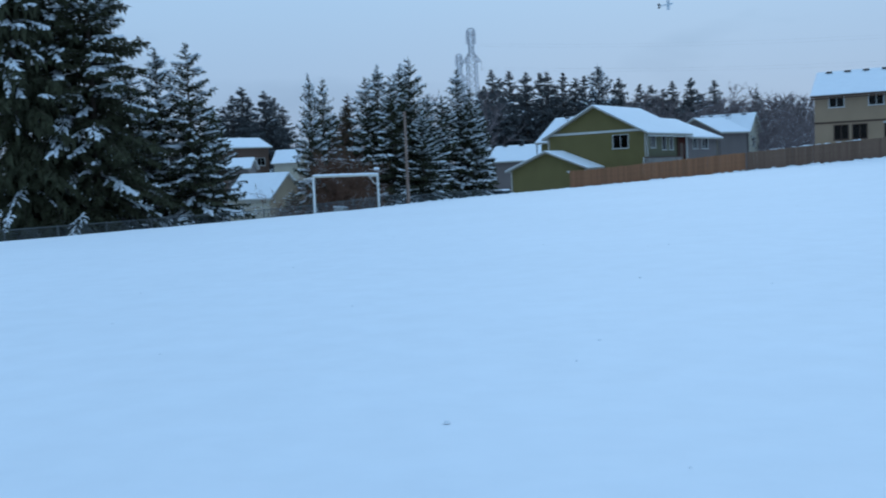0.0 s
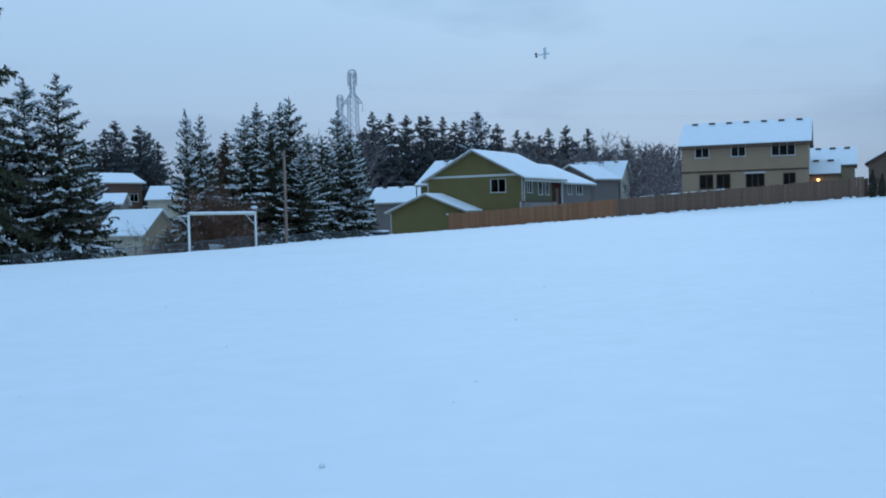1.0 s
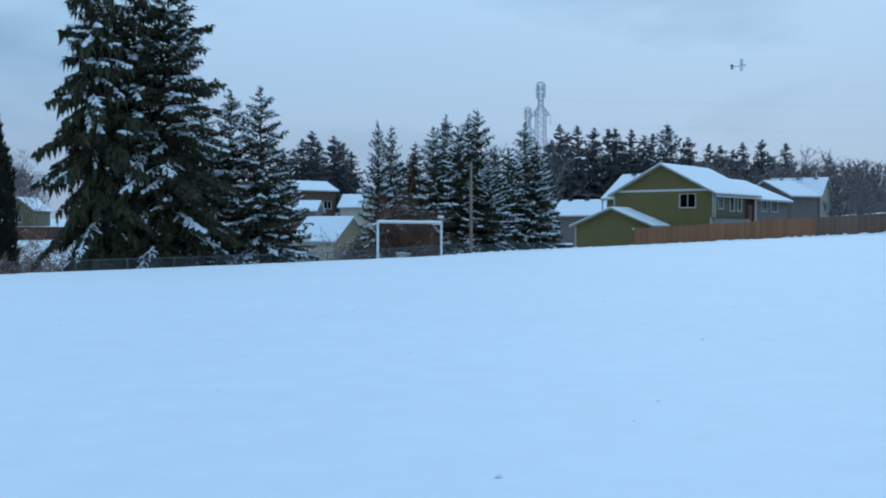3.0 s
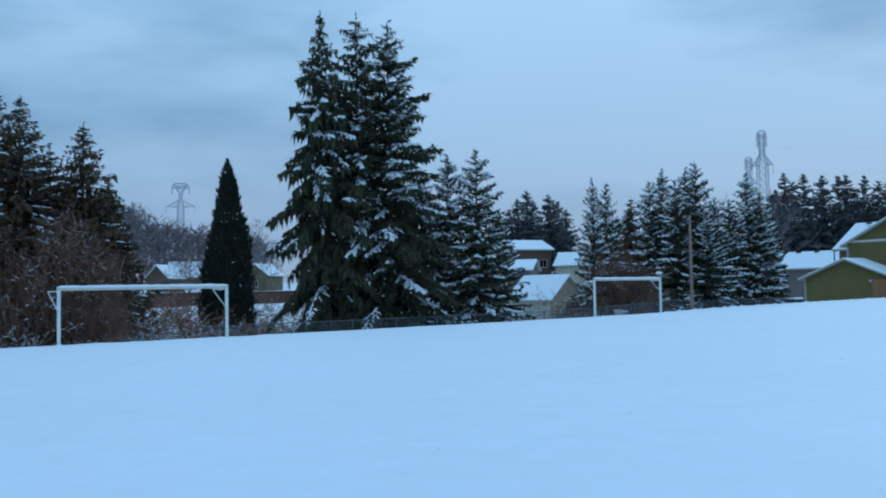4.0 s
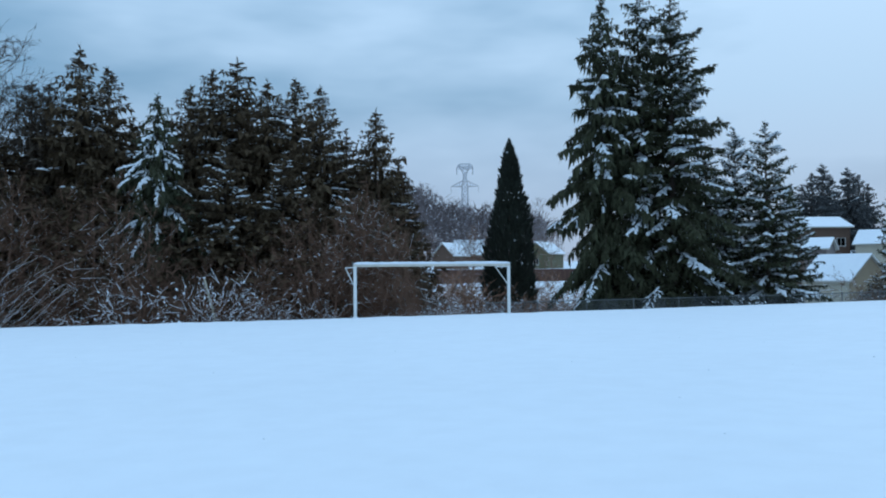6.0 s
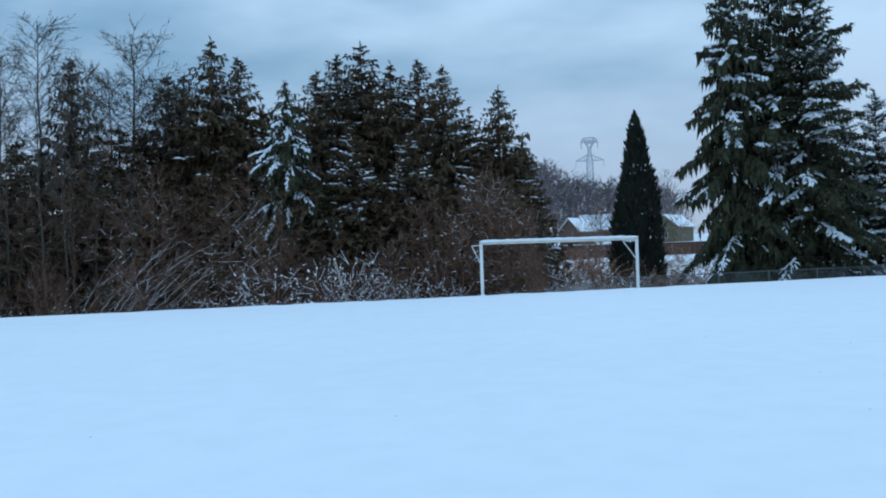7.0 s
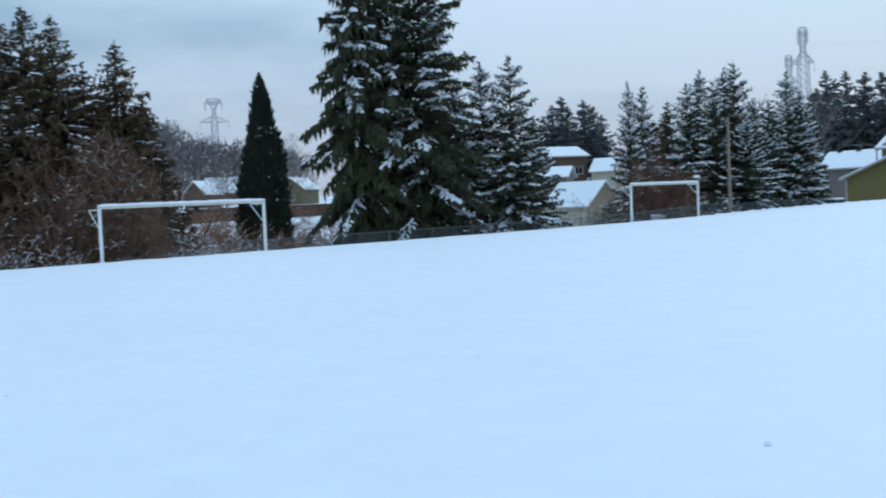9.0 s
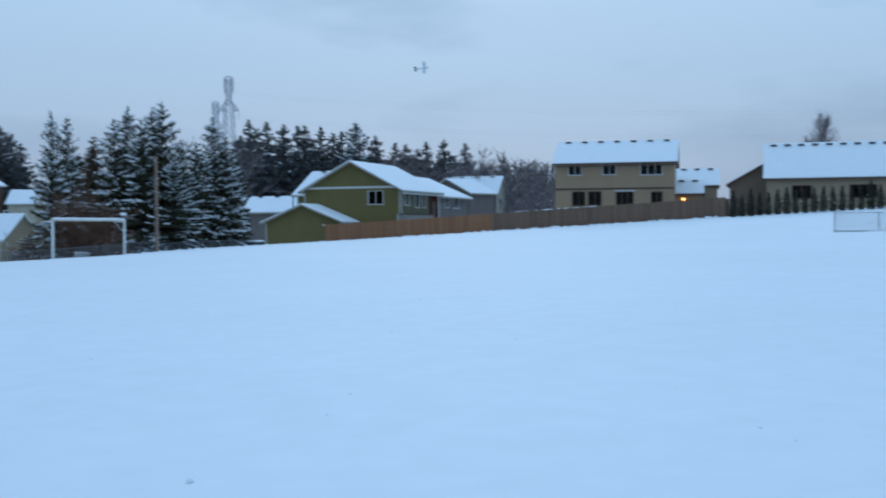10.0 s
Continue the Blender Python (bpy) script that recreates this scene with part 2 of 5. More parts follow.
def spikes(p0, p1, r):
    """Three-sided twig ends that taper to a point."""
    d = unit(p1 - p0)
    a = unit(np.cross(d, np.where(np.abs(d[:, 2:]) > 0.9, np.array([[1.0, 0, 0]]), np.array([[0, 0, 1.0]]))))
    b = np.cross(d, a)
    ring = [p0 + (a * math.cos(k * 2.0944) + b * math.sin(k * 2.0944)) * r[:, None] for k in range(3)]
    v = np.stack([*ring, p1], 1).reshape(-1, 3)
    f = np.array([(0, 1, 3), (1, 2, 3), (2, 0, 3)])
    return v, (np.arange(len(p0))[:, None, None] * 4 + f[None]).reshape(-1, 3)


def mesh_np(name, v, f, material, smooth_shade=False):
    return mesh_of(name, v.tolist(), f.tolist(), material, smooth_shade)


def tube_mesh(name, segments, material, sides=6, smooth_shade=True):
    """A mesh of straight round bars: (p0, p1, r0, r1)."""
    p0, p1, r0, r1 = zip(*segments)
    v, f = tubes(p0, p1, r0, r1, sides)
    return mesh_np(name, v, f, material, smooth_shade)


def swept(name, pts, r, material, sides=4):
    """One continuous round bar along a line of points."""
    pts = np.asarray(pts, float)
    d = np.gradient(pts, axis=0)
    d /= np.linalg.norm(d, axis=1, keepdims=True)
    u = np.cross(d, np.array([[0, 0, 1.0]]))
    u /= np.linalg.norm(u, axis=1, keepdims=True)
    w = np.cross(d, u)
    ang = np.arange(sides) * 2 * math.pi / sides
    v = pts[:, None] + r * (u[:, None] * np.cos(ang)[None, :, None] + w[:, None] * np.sin(ang)[None, :, None])
    n, k = len(pts), np.arange(sides)
    quad = np.stack([k, (k + 1) % sides, (k + 1) % sides + sides, k + sides], 1)
    f = (np.arange(n - 1)[:, None, None] * sides + quad[None]).reshape(-1, 4).tolist()
    f += [k[::-1].tolist(), ((n - 1) * sides + k).tolist()]
    return mesh_of(name, v.reshape(-1, 3).tolist(), f, material, True)


# ---- ground ----


def spread(lo, hi, step, far, growth=1.18):
    mid = list(np.arange(lo, hi + 0.1, step))
    s, x = step, hi
    right, left = [], []
    while x < far:
        s *= growth
        x += s
        right.append(x)
    s, x = step, lo
    while x > -far:
        s *= growth
        x -= s
        left.append(x)
    return np.array(left[::-1] + mid + right)


ga, gb = spread(-66, 40, 0.9, 2500), spread(-12, 110, 0.9, 2500)
A_, B_ = np.meshgrid(ga, gb, indexing="ij")
X_, Y_ = A_ * UNIT_A[0] + B_ * UNIT_B[0], A_ * UNIT_A[1] + B_ * UNIT_B[1]
Z_ = ground_z(X_, Y_)
g_rng = np.random.default_rng(5)
Z_ = Z_ + 0.011 * g_rng.standard_normal(Z_.shape) * (np.abs(A_) < 90) * (np.abs(B_) < 120)
gi = np.arange(len(ga) * len(gb)).reshape(len(ga), len(gb))
g_faces = np.stack([gi[:-1, :-1], gi[1:, :-1], gi[1:, 1:], gi[:-1, 1:]], -1).reshape(-1, 4)
ground = new("ground", mesh_np("ground", np.stack([X_, Y_, Z_], -1).reshape(-1, 3), g_faces, M_SNOW, True))
tagged(ground, "smooth untouched snow over a sloping playing field", "snow ground", kind="structure")

# ---- trees ----


def kites(base, along, side, length, width):
    """Four-cornered pointed leaves from base, along a direction, spread to the side."""
    mid = base + along * (length * 0.45)[:, None]
    tip = base + along * length[:, None]
    v = np.stack([base, mid + side * width[:, None], tip, mid - side * width[:, None]], 1).reshape(-1, 3)
    f = np.arange(len(base) * 4).reshape(-1, 4)
    return v, f


def blades(base, along, side, length, width):
    """Three-cornered needle sprays, broadest near their base, one corner set further out than the other."""
    v = np.stack([base + side * width[:, None], base + along * (length * 0.30)[:, None] - side * width[:, None], base + along * length[:, None]], 1).reshape(-1, 3)
    return v, np.arange(len(base) * 3).reshape(-1, 3)


def unit(v):
    return v / np.maximum(np.linalg.norm(v, axis=1, keepdims=True), 1e-9)


def lumps(rng, pos, along, length, width, thick):
    """Low pads of snow lying on a branch."""
    along = unit(along)
    side = unit(np.cross(along, np.array([[0, 0, 1.0]])))
    up = np.cross(side, along)
    ang = (np.arange(4) + 0.5) * math.pi / 2
    jit = rng.uniform(0.7, 1.2, (len(pos), 4))
    ring = (along[:, None] * (np.cos(ang)[None] * jit * length[:, None] * 0.62)[..., None]
            + side[:, None] * (np.sin(ang)[None] * jit * width[:, None] * 0.62)[..., None])
    low = pos[:, None] + ring - np.array([0, 0, 1.0]) * (np.abs(np.sin(ang))[None] * width[:, None] * 0.25)[..., None]
    top = pos[:, None] + ring * 0.55 + up[:, None] * thick[:, None, None]
    v = np.concatenate([low, top], 1).reshape(-1, 3)
    k = np.arange(4)
    q = np.stack([k, (k + 1) % 4, (k + 1) % 4 + 4, k + 4], 1)
    off = np.arange(len(pos)) * 8
    faces = (off[:, None, None] + q[None]).reshape(-1, 4).tolist()
    faces += (off[:, None] + (k + 4)[None]).tolist()
    return v, faces


def conifer(seed, height=20.0, radius=4.0, low=0.6, whorl=0.6, per=6, snow=0.4, droop=0.5, hang=0.7, shape=0.75, column=0.0, needles=None, ragged=0.25,
            loaded=None, patches=9, leaf=0.42, fine=0.22, broad=0.15, rise=(-0.10, 0.6), weep=0.8, far=False, spread_=0.35, load=0.35):
    """Meshes of a fir: trunk with whorls of boughs, side shoots with needle sprays hanging from them, snow lying on the loaded boughs."""
    rng = np.random.default_rng(seed)
    wood = [((0, 0, -1.5), (0, 0, height * 0.5), height * 0.016, height * 0.010),
            ((0, 0, height * 0.5), (0, 0, height * 0.99), height * 0.010, 0.02)]
    nb, na, ns_, nl, nw = [], [], [], [], []
    sp, sa, sl, sw, st = [], [], [], [], []
    down = np.array([[0, 0, -1.0]])
    if loaded is None:
        loaded = [(rng.uniform(0.05, 0.92), rng.uniform(0, 6.283)) for _ in range(patches)]

    def sprays(base, way, size, wide):
        nb.append(base)
        na.append(way)
        flat = np.cross(way, down)
        ns_.append(unit(unit(flat + 1e-4) + rng.normal(0, 0.55, way.shape)))
        nl.append(size)
        nw.append(size * wide * rng.uniform(0.7, 1.35, len(size)))

    def pads(pos, way, length, width, thick):
        sp.append(pos)
        sa.append(way)
        sl.append(length)
        sw.append(width)
        st.append(thick)

    z, turn = low, rng.uniform(0, 6.283)
    while z < height * 0.982:
        u = (z - low) / (height - low)
        count = per if u < 0.7 else max(4, per - 2)
        for j in range(count):
            ang = turn + j * 2 * math.pi / count + rng.normal(0, 0.28)
            zz = z + rng.normal(0, whorl * (0.12 + 0.5 * ragged))
            full = min(1.0, (1 - u) / (1 - column)) ** shape
            ln_ = radius * full * (0.78 + 0.22 * min(1.0, u * 6)) * rng.uniform(1 - 1.5 * ragged, 1 + 0.5 * ragged) * min(1.0, 0.36 + 8.0 * (1 - u)) + height * 0.004
            out = np.array([math.cos(ang), math.sin(ang), 0.0])
            lift = rise[0] + (rise[1] - rise[0]) * min(1.0, 1.15 * u) * (1.0 if u < 0.85 else 0.75) + rng.normal(0, 0.06 + 0.2 * ragged)
            sag = droop * (1.1 - 0.8 * u) * rng.uniform(0.7, 1.3)
            m = max(4, int(ln_ / fine))
            lf = leaf * (0.26 + 0.74 * min(1.0, ln_ / (4.4 * leaf)))      # shorter needles on the short upper boughs
            t = np.linspace(0.10, 1.0, m)
            side_bow = rng.normal(0, 0.10)
            bend = np.stack([ln_ * (out[0] * t - out[1] * side_bow * t * t), ln_ * (out[1] * t + out[0] * side_bow * t * t),
                             zz + ln_ * (lift * t - sag * t * t + (0.22 * sag + 0.10) * t ** 3)], 1)
            wood.append(((0, 0, zz), tuple(bend[m // 2]), 0.018 + 0.010 * ln_, 0.010 + 0.005 * ln_))
            if not far:
                wood.append((tuple(bend[m // 2]), tuple(bend[-1]), 0.010 + 0.005 * ln_, 0.005))
            tang = unit(np.gradient(bend, axis=0))
            across = unit(np.cross(tang, np.array([[0, 0, 1.0]])))
            near = max([math.exp(-((u - pu) / 0.055) ** 2 - (math.remainder(ang - pa, 2 * math.pi) / 0.55) ** 2) for pu, pa in loaded] or [0.0])
            laden = rng.random() < snow * (0.55 if u > 0.08 else 0.3) + 1.2 * near
            heavy = load + (1 - load) * min(1.0, 2.0 * near) if laden else 0.0
            start = rng.uniform(0.05, 0.5) * (1 - 0.6 * near)
            sprays(bend + rng.normal(0, 0.03, bend.shape), unit(tang + down * 0.25 * hang + rng.normal(0, 0.2, tang.shape)), lf * rng.uniform(0.7, 1.3, m), broad)
            for sgn in (-1.0, 1.0):
                lat = (ln_ * spread_ * (1.02 - t) ** 0.75 * np.minimum(1.0, 0.35 + 2.2 * t) + lf * 0.30) * rng.uniform(0.55, 1.2, m)
                way = unit(tang * 0.75 + across * sgn * 0.85 + down * hang * rng.uniform(0.05, 0.75, (m, 1)) + rng.normal(0, 0.14, (m, 3)))
                for q in (0.0, 0.32, 0.62, 0.9)[:max(2, min(4, int(1.6 + ln_ * spread_ / lf)))]:
                    k = rng.random(m) < (0.95 if q < 0.8 else 0.7)
                    sprays((bend + way * (lat * q)[:, None])[k], unit(way + down * hang * (0.15 + 0.7 * q) * rng.uniform(0.2, 1.2, (m, 1)) + rng.normal(0, 0.28, (m, 3)))[k],
                           (lf * rng.uniform(0.6, 1.3, m))[k], broad)
                if weep:
                    sprays(bend + way * (lat * rng.uniform(0.1, 0.8, m))[:, None], unit(down + way * 0.35 + rng.normal(0, 0.25, (m, 3))),
                           lf * weep * rng.uniform(0.5, 1.5, m), broad * 0.9)
                if laden:
                    k = (t > start) & (rng.random(m) < 0.24 + 0.36 * heavy)
                    if k.any():
                        kk = int(k.sum())
                        pads((bend + way * (lat * rng.uniform(0.3, 0.6, m))[:, None])[k] + np.array([0, 0, 0.03]), way[k], lat[k] * rng.uniform(0.35, 0.85, kk) + lf * 0.15,
                             lf * (0.23 + 0.17 * heavy) * rng.uniform(0.5, 1.4, kk), lf * (0.10 + 0.10 * heavy) * rng.uniform(0.7, 1.3, kk))
            if laden:
                k = (t > start) & (rng.random(m) < 0.4 + 0.35 * heavy)
                if k.any():
                    kk = int(k.sum())
                    pads(bend[k] + np.array([0, 0, 0.05]), unit(tang[k] + rng.normal(0, 0.15, (kk, 3))), fine * rng.uniform(1.2, 2.6, kk),
                         lf * (0.27 + 0.22 * heavy) * rng.uniform(0.6, 1.4, kk), lf * (0.12 + 0.12 * heavy) * rng.uniform(0.7, 1.3, kk))
        turn += 1.1 + rng.normal(0, 0.3)
        z += whorl * (1.2 - 0.72 * u) * rng.uniform(0.85, 1.15)
    k = 14                                    # the leader's own short needles
    stem = np.stack([np.zeros(k), np.zeros(k), height * rng.uniform(0.955, 0.992, k)], 1)
    sprays(stem, unit(np.stack([rng.normal(0, 0.45, k), rng.normal(0, 0.45, k), np.ones(k)], 1)), height * 0.014 * rng.uniform(0.7, 1.3, k), 0.13)
    v, f = blades(np.concatenate(nb), np.concatenate(na), np.concatenate(ns_), np.concatenate(nl), np.concatenate(nw))
    crown = mesh_np("crown", v, f, needles or (M_NEEDLE_HAZE if far else M_NEEDLE))
    trunk = tube_mesh("trunk", wood, M_BARK, 3)
    lump = None
    if sp:
        v, f = lumps(rng, np.concatenate(sp), np.concatenate(sa), np.concatenate(sl), np.concatenate(sw), np.concatenate(st))
        lump = mesh_of("snow", v.tolist(), f, M_SNOWLUMP, True)
    return trunk, crown, lump


def column_tree(seed, height=10.0, radius=1.6, count=5200, spray=0.5, material=None):
    """Meshes of a dense columnar cypress: upright sprays over a tapering column."""
    rng = np.random.default_rng(seed)
    u = rng.random(count)
    prof = np.interp(u, (0.0, 0.35, 0.46, 0.62, 0.78, 0.945, 1.0), (0.86, 1.0, 0.95, 0.74, 0.43, 0.17, 0.015))
    ang = rng.uniform(0, 6.283, count)
    bump = 1 + 0.10 * np.sin(3 * ang + 9 * u) + 0.08 * np.sin(7 * ang - 23 * u)
    r = radius * prof * bump * np.sqrt(rng.uniform(0.55, 1.0, count))
    base = np.stack([r * np.cos(ang), r * np.sin(ang), height * u * 0.975], 1)
    out = np.stack([np.cos(ang), np.sin(ang), np.zeros(count)], 1)
    along = unit(out * (0.45 * np.minimum(1.0, (1.02 - u) * 8))[:, None] + np.array([[0, 0, 1.0]]) + rng.normal(0, 0.3, (count, 3)))
    side = unit(np.cross(along, out) + rng.normal(0, 0.4, (count, 3)))
    size = spray * rng.uniform(0.5, 1.2, count) * (1.1 - 0.5 * u - 0.25 * np.clip(u * 10 - 9, 0, 1))
    v, f = kites(base, along, side, size, size * 0.22)
    crown = mesh_np("crown", v, f, material or M_CYPRESS)
    trunk = tube_mesh("trunk", [((0, 0, -1.0), (0, 0, height * 0.9), radius * 0.12, 0.02)], M_BARK, 6)
    pick = rng.random(count) < 0.0015
    v, f = lumps(rng, base[pick] + along[pick] * 0.2, out[pick], size[pick] * 0.5, size[pick] * 0.25, size[pick] * 0.12)
    return trunk, crown, mesh_of("snow", v.tolist(), f, M_SNOWLUMP, True)


def bare_tree(seed, height=14.0, stems=1, spread_=0.5, levels=5, kids=3, material=None, snow=0.2, trunk_r=0.14, twig_r=0.006, ratio=0.68, lift=0.25, snow_from=1, wander=0.10, lean=(0.0, 0.0), cover=(0.3, 0.5)):
    """Meshes of a leafless tree or bush: forking limbs down to twigs, snow along the flatter ones."""
    rng = np.random.default_rng(seed)
    seg = []

    def grow(p, d, length, r, level):
        steps = 3 if level < 2 else 2
        q = p
        for s in range(steps):
            d = d + rng.normal(0, wander + 0.03 * level, 3) + np.array([0, 0, lift * 0.3])
            d = d / np.linalg.norm(d)
            e = q + d * length / steps
            ra, rb = r * (1 - 0.4 * s / steps), r * (1 - 0.4 * (s + 1) / steps)
            seg.append((q, e, ra, rb, level))
            if level < levels and (level > 0 or s > 0 or steps == 1):
                for _ in range(kids if level < levels - 1 else kids + 1):
                    if rng.random() < 0.62:
                        side = rng.normal(0, 1, 3)
                        side -= d * side.dot(d)
                        side /= np.linalg.norm(side)
                        nd = d * math.cos(0.75) + side * math.sin(0.75) * (1 + spread_)
                        nd[2] += lift
                        grow(q + (e - q) * rng.random(), nd / np.linalg.norm(nd), length * ratio * rng.uniform(0.6, 1.1), max(rb * 0.55, 0.008), level + 1)
            q = e

    for s in range(stems):
        tilt = rng.normal(0, spread_ * (0.6 if stems > 1 else 0.06), 2)
        d0 = np.array([tilt[0] + lean[0], tilt[1] + lean[1], 1.0])
        off = rng.normal(0, 0.25 if stems > 1 else 0.0, 2)
        grow(np.array([off[0], off[1], -0.4]), d0 / np.linalg.norm(d0), height * (0.62 if stems == 1 else 0.5) * rng.uniform(0.8, 1.1), trunk_r, 0)
    p0, p1 = np.array([s[0] for s in seg]), np.array([s[1] for s in seg])
    r0, r1 = np.array([s[2] for s in seg]), np.array([s[3] for s in seg])
    lev = np.array([s[4] for s in seg])
    thick = lev <= 1
    v, f = tubes(p0[thick], p1[thick], r0[thick], r1[thick], 6)
    trunk = mesh_np("trunk", v, f, material or M_TWIG, True)
    v, f = tubes(p0[~thick], p1[~thick], np.maximum(r0[~thick], twig_r * 1.3), np.maximum(r1[~thick], twig_r), 3)
    twigs = mesh_np("crown", v, f, material or M_TWIG)
    d = unit(p1 - p0)
    flat = (np.abs(d[:, 2]) < 0.8) & (lev >= snow_from) & (rng.random(len(d)) < snow)
    lump = None
    if flat.sum() > 3:
        up = np.array([[0, 0, 1.0]])
        rr = np.maximum(r0[flat], twig_r) * 0.8 + 0.003
        f0 = rng.uniform(0.0, 1.0, (len(rr), 1)) * (1.05 - cover[1])
        f1 = f0 + rng.uniform(cover[0], cover[1], (len(rr), 1))
        run = p1[flat] - p0[flat]
        v, f = tubes(p0[flat] + run * f0 + up * rr[:, None] * 0.9, p0[flat] + run * f1 + up * rr[:, None] * 0.9, rr, rr * 0.7, 4)
        lump = mesh_np("snow", v, f, M_SNOWLUMP, True)
    return trunk, twigs, lump


def leafless(seed, height=15.0, radius=2.6, low=0.35, limbs=34, material=None, twig_r=0.006, trunk_r=0.11, snow=0.03, twigs=7, steep=0.9, stems=1, sway=0.13, fork=3, curl=0.09, clumps=0.0):
    """Meshes of a tall leafless tree: a straight leader, curving side limbs, fine twigs filling a rounded crown."""
    rng = np.random.default_rng(seed)
    seg = []                                  # start, end, radii, level

    def run(p, d, length, r, level, steps, rise):
        pts = [p]
        d = d / np.linalg.norm(d)
        bow = rng.normal(0, curl, 3)
        for _ in range(steps):
            d = d + bow + rng.normal(0, 0.05, 3) + np.array([0, 0, rise])
            d = d / np.linalg.norm(d)
            pts.append(pts[-1] + d * length / steps)
        for n, (a, b) in enumerate(zip(pts, pts[1:])):
            seg.append((a, b, r * (1 - 0.7 * n / steps), r * (1 - 0.7 * (n + 1) / steps), level))
        return pts

    for s in range(stems):
        tilt = rng.normal(0, 0.025 if stems == 1 else sway, 2)
        base = np.array([*rng.normal(0, 0.02 if stems == 1 else 0.35, 2), -0.5])
        tall = height * (1.0 if s == 0 else rng.uniform(0.75, 0.95))
        stem = []                             # the first stem is the trunk, further ones belong to the crown
        p, wob = base, np.zeros(2)
        for n in range(9):
            wob = wob + rng.normal(0, 0.004 * height, 2)
            e = base + np.array([tilt[0], tilt[1], 1.0]) * tall * (n + 1) / 9 + np.array([*wob, 0])
            seg.append((p, e, trunk_r * (1 - 0.92 * n / 9), trunk_r * (1 - 0.92 * (n + 1) / 9) + 0.004, 0))
            stem.append((p, e))
            p = e
        for i in range(limbs):
            u = low + (0.985 - low) * ((i + rng.random()) / limbs) ** 0.85
            a, b = stem[min(8, int(u * 9))]
            q = a + (b - a) * (u * 9 % 1.0)
            w = (u - low) / (1 - low)
            ln_ = radius * (0.35 + 0.75 * math.sin(math.pi * min(1.0, 0.20 + 0.76 * w))) * rng.uniform(0.55, 1.2)
            ang = i * 2.39996 + rng.normal(0, 0.4)
            pts = run(q, np.array([math.cos(ang), math.sin(ang), steep * rng.uniform(0.5, 1.3) * (0.6 + 0.7 * w)]), ln_, max(trunk_r * 0.20 * (1.1 - w), twig_r * 1.5), 1, 5, 0.03)
            for t in range(twigs):
                k = rng.integers(1, 5)
                q2 = pts[k] + (pts[k + 1] - pts[k]) * rng.random()
                main = pts[k + 1] - pts[k]
                main = main / np.linalg.norm(main)
                tp = run(q2, main * 0.75 + rng.normal(0, 0.42, 3) + np.array([0, 0, 0.12]), ln_ * rng.uniform(0.22, 0.5), twig_r * 1.1, 2, 2, 0.04)
                for _ in range(fork):
                    run(tp[rng.integers(0, 3)], (tp[2] - tp[0]) / max(1e-6, np.linalg.norm(tp[2] - tp[0])) + rng.normal(0, 0.42, 3), ln_ * rng.uniform(0.1, 0.26), twig_r * 0.9, 3, 1, 0.03)
    p0, p1 = np.array([s[0] for s in seg]), np.array([s[1] for s in seg])
    r0, r1 = np.array([s[2] for s in seg]), np.array([s[3] for s in seg])
    lev = np.array([s[4] for s in seg])
    big = np.arange(len(lev)) < 9
    v, f = tubes(p0[big], p1[big], r0[big], r1[big], 6)
    trunk = mesh_np("trunk", v, f, material, True)
    body, tips = ~big & (lev < 3), lev == 3
    v, f = tubes(p0[body], p1[body], r0[body], r1[body], 3)
    v2, f2 = spikes(p0[tips], p1[tips], r0[tips] * 1.15)
    crown = mesh_of("crown", v.tolist() + v2.tolist(), f.tolist() + (f2 + len(v)).tolist(), material)
    pick = (lev >= 1) & (rng.random(len(lev)) < snow)
    up = np.array([[0, 0, 1.0]]) * (r0[pick] + 0.004)[:, None]
    rim = r0[pick] * 0.62 + (0.003 if clumps else 0.0)
    v, f = tubes(p0[pick] + up, p1[pick] + up, rim, rim * 0.72, 3)
    if not clumps:
        return trunk, crown, mesh_np("snow", v, f, M_SNOWLUMP, True)
    pick = (lev >= 1) & (rng.random(len(lev)) < clumps)
    n, size = int(pick.sum()), rng.uniform(0.02, 0.075, int(pick.sum()))
    v2, f2 = lumps(rng, p1[pick] + np.array([0, 0, 0.01]), p1[pick] - p0[pick] + rng.normal(0, 0.02, (n, 3)), size, size * rng.uniform(0.35, 0.8, n), size * 0.3)
    return trunk, crown, mesh_of("snow", v.tolist() + v2.tolist(), f.tolist() + [[i + len(v) for i in q] for q in f2], M_SNOWLUMP, True)


FIRST = {}


def plant(key, meshes, names, x, y, size, name, label, category, group, girth=1.0, turn=0.0, z=None):
    """Sets one tree on the ground; the first of a key is built, later ones are copies of it."""
    zz = gz(x, y) - 0.1 if z is None else z
    m = pose(x, y, zz, 0, 0, turn) @ Matrix.Diagonal((size * girth, size * girth, size, 1))
    if key in FIRST:
        ob = copy_thing(FIRST[key], Matrix.Translation((x, y, zz)) @ pose(0, 0, 0, 0, 0, turn))
        ob.scale = (size * girth, size * girth, size)
    else:
        ob = thing(name, m, label, category, group)
        for nm, me in zip(names, meshes):
            if me is not None:
                bit = part(nm, me, None, ob, {"snow": "white snow lying on the boughs"}.get(nm, ""))
                if nm == "snow":
                    tagged(bit, kind="stuff")
        FIRST[key] = ob
    return tagged(ob, label, category, group)


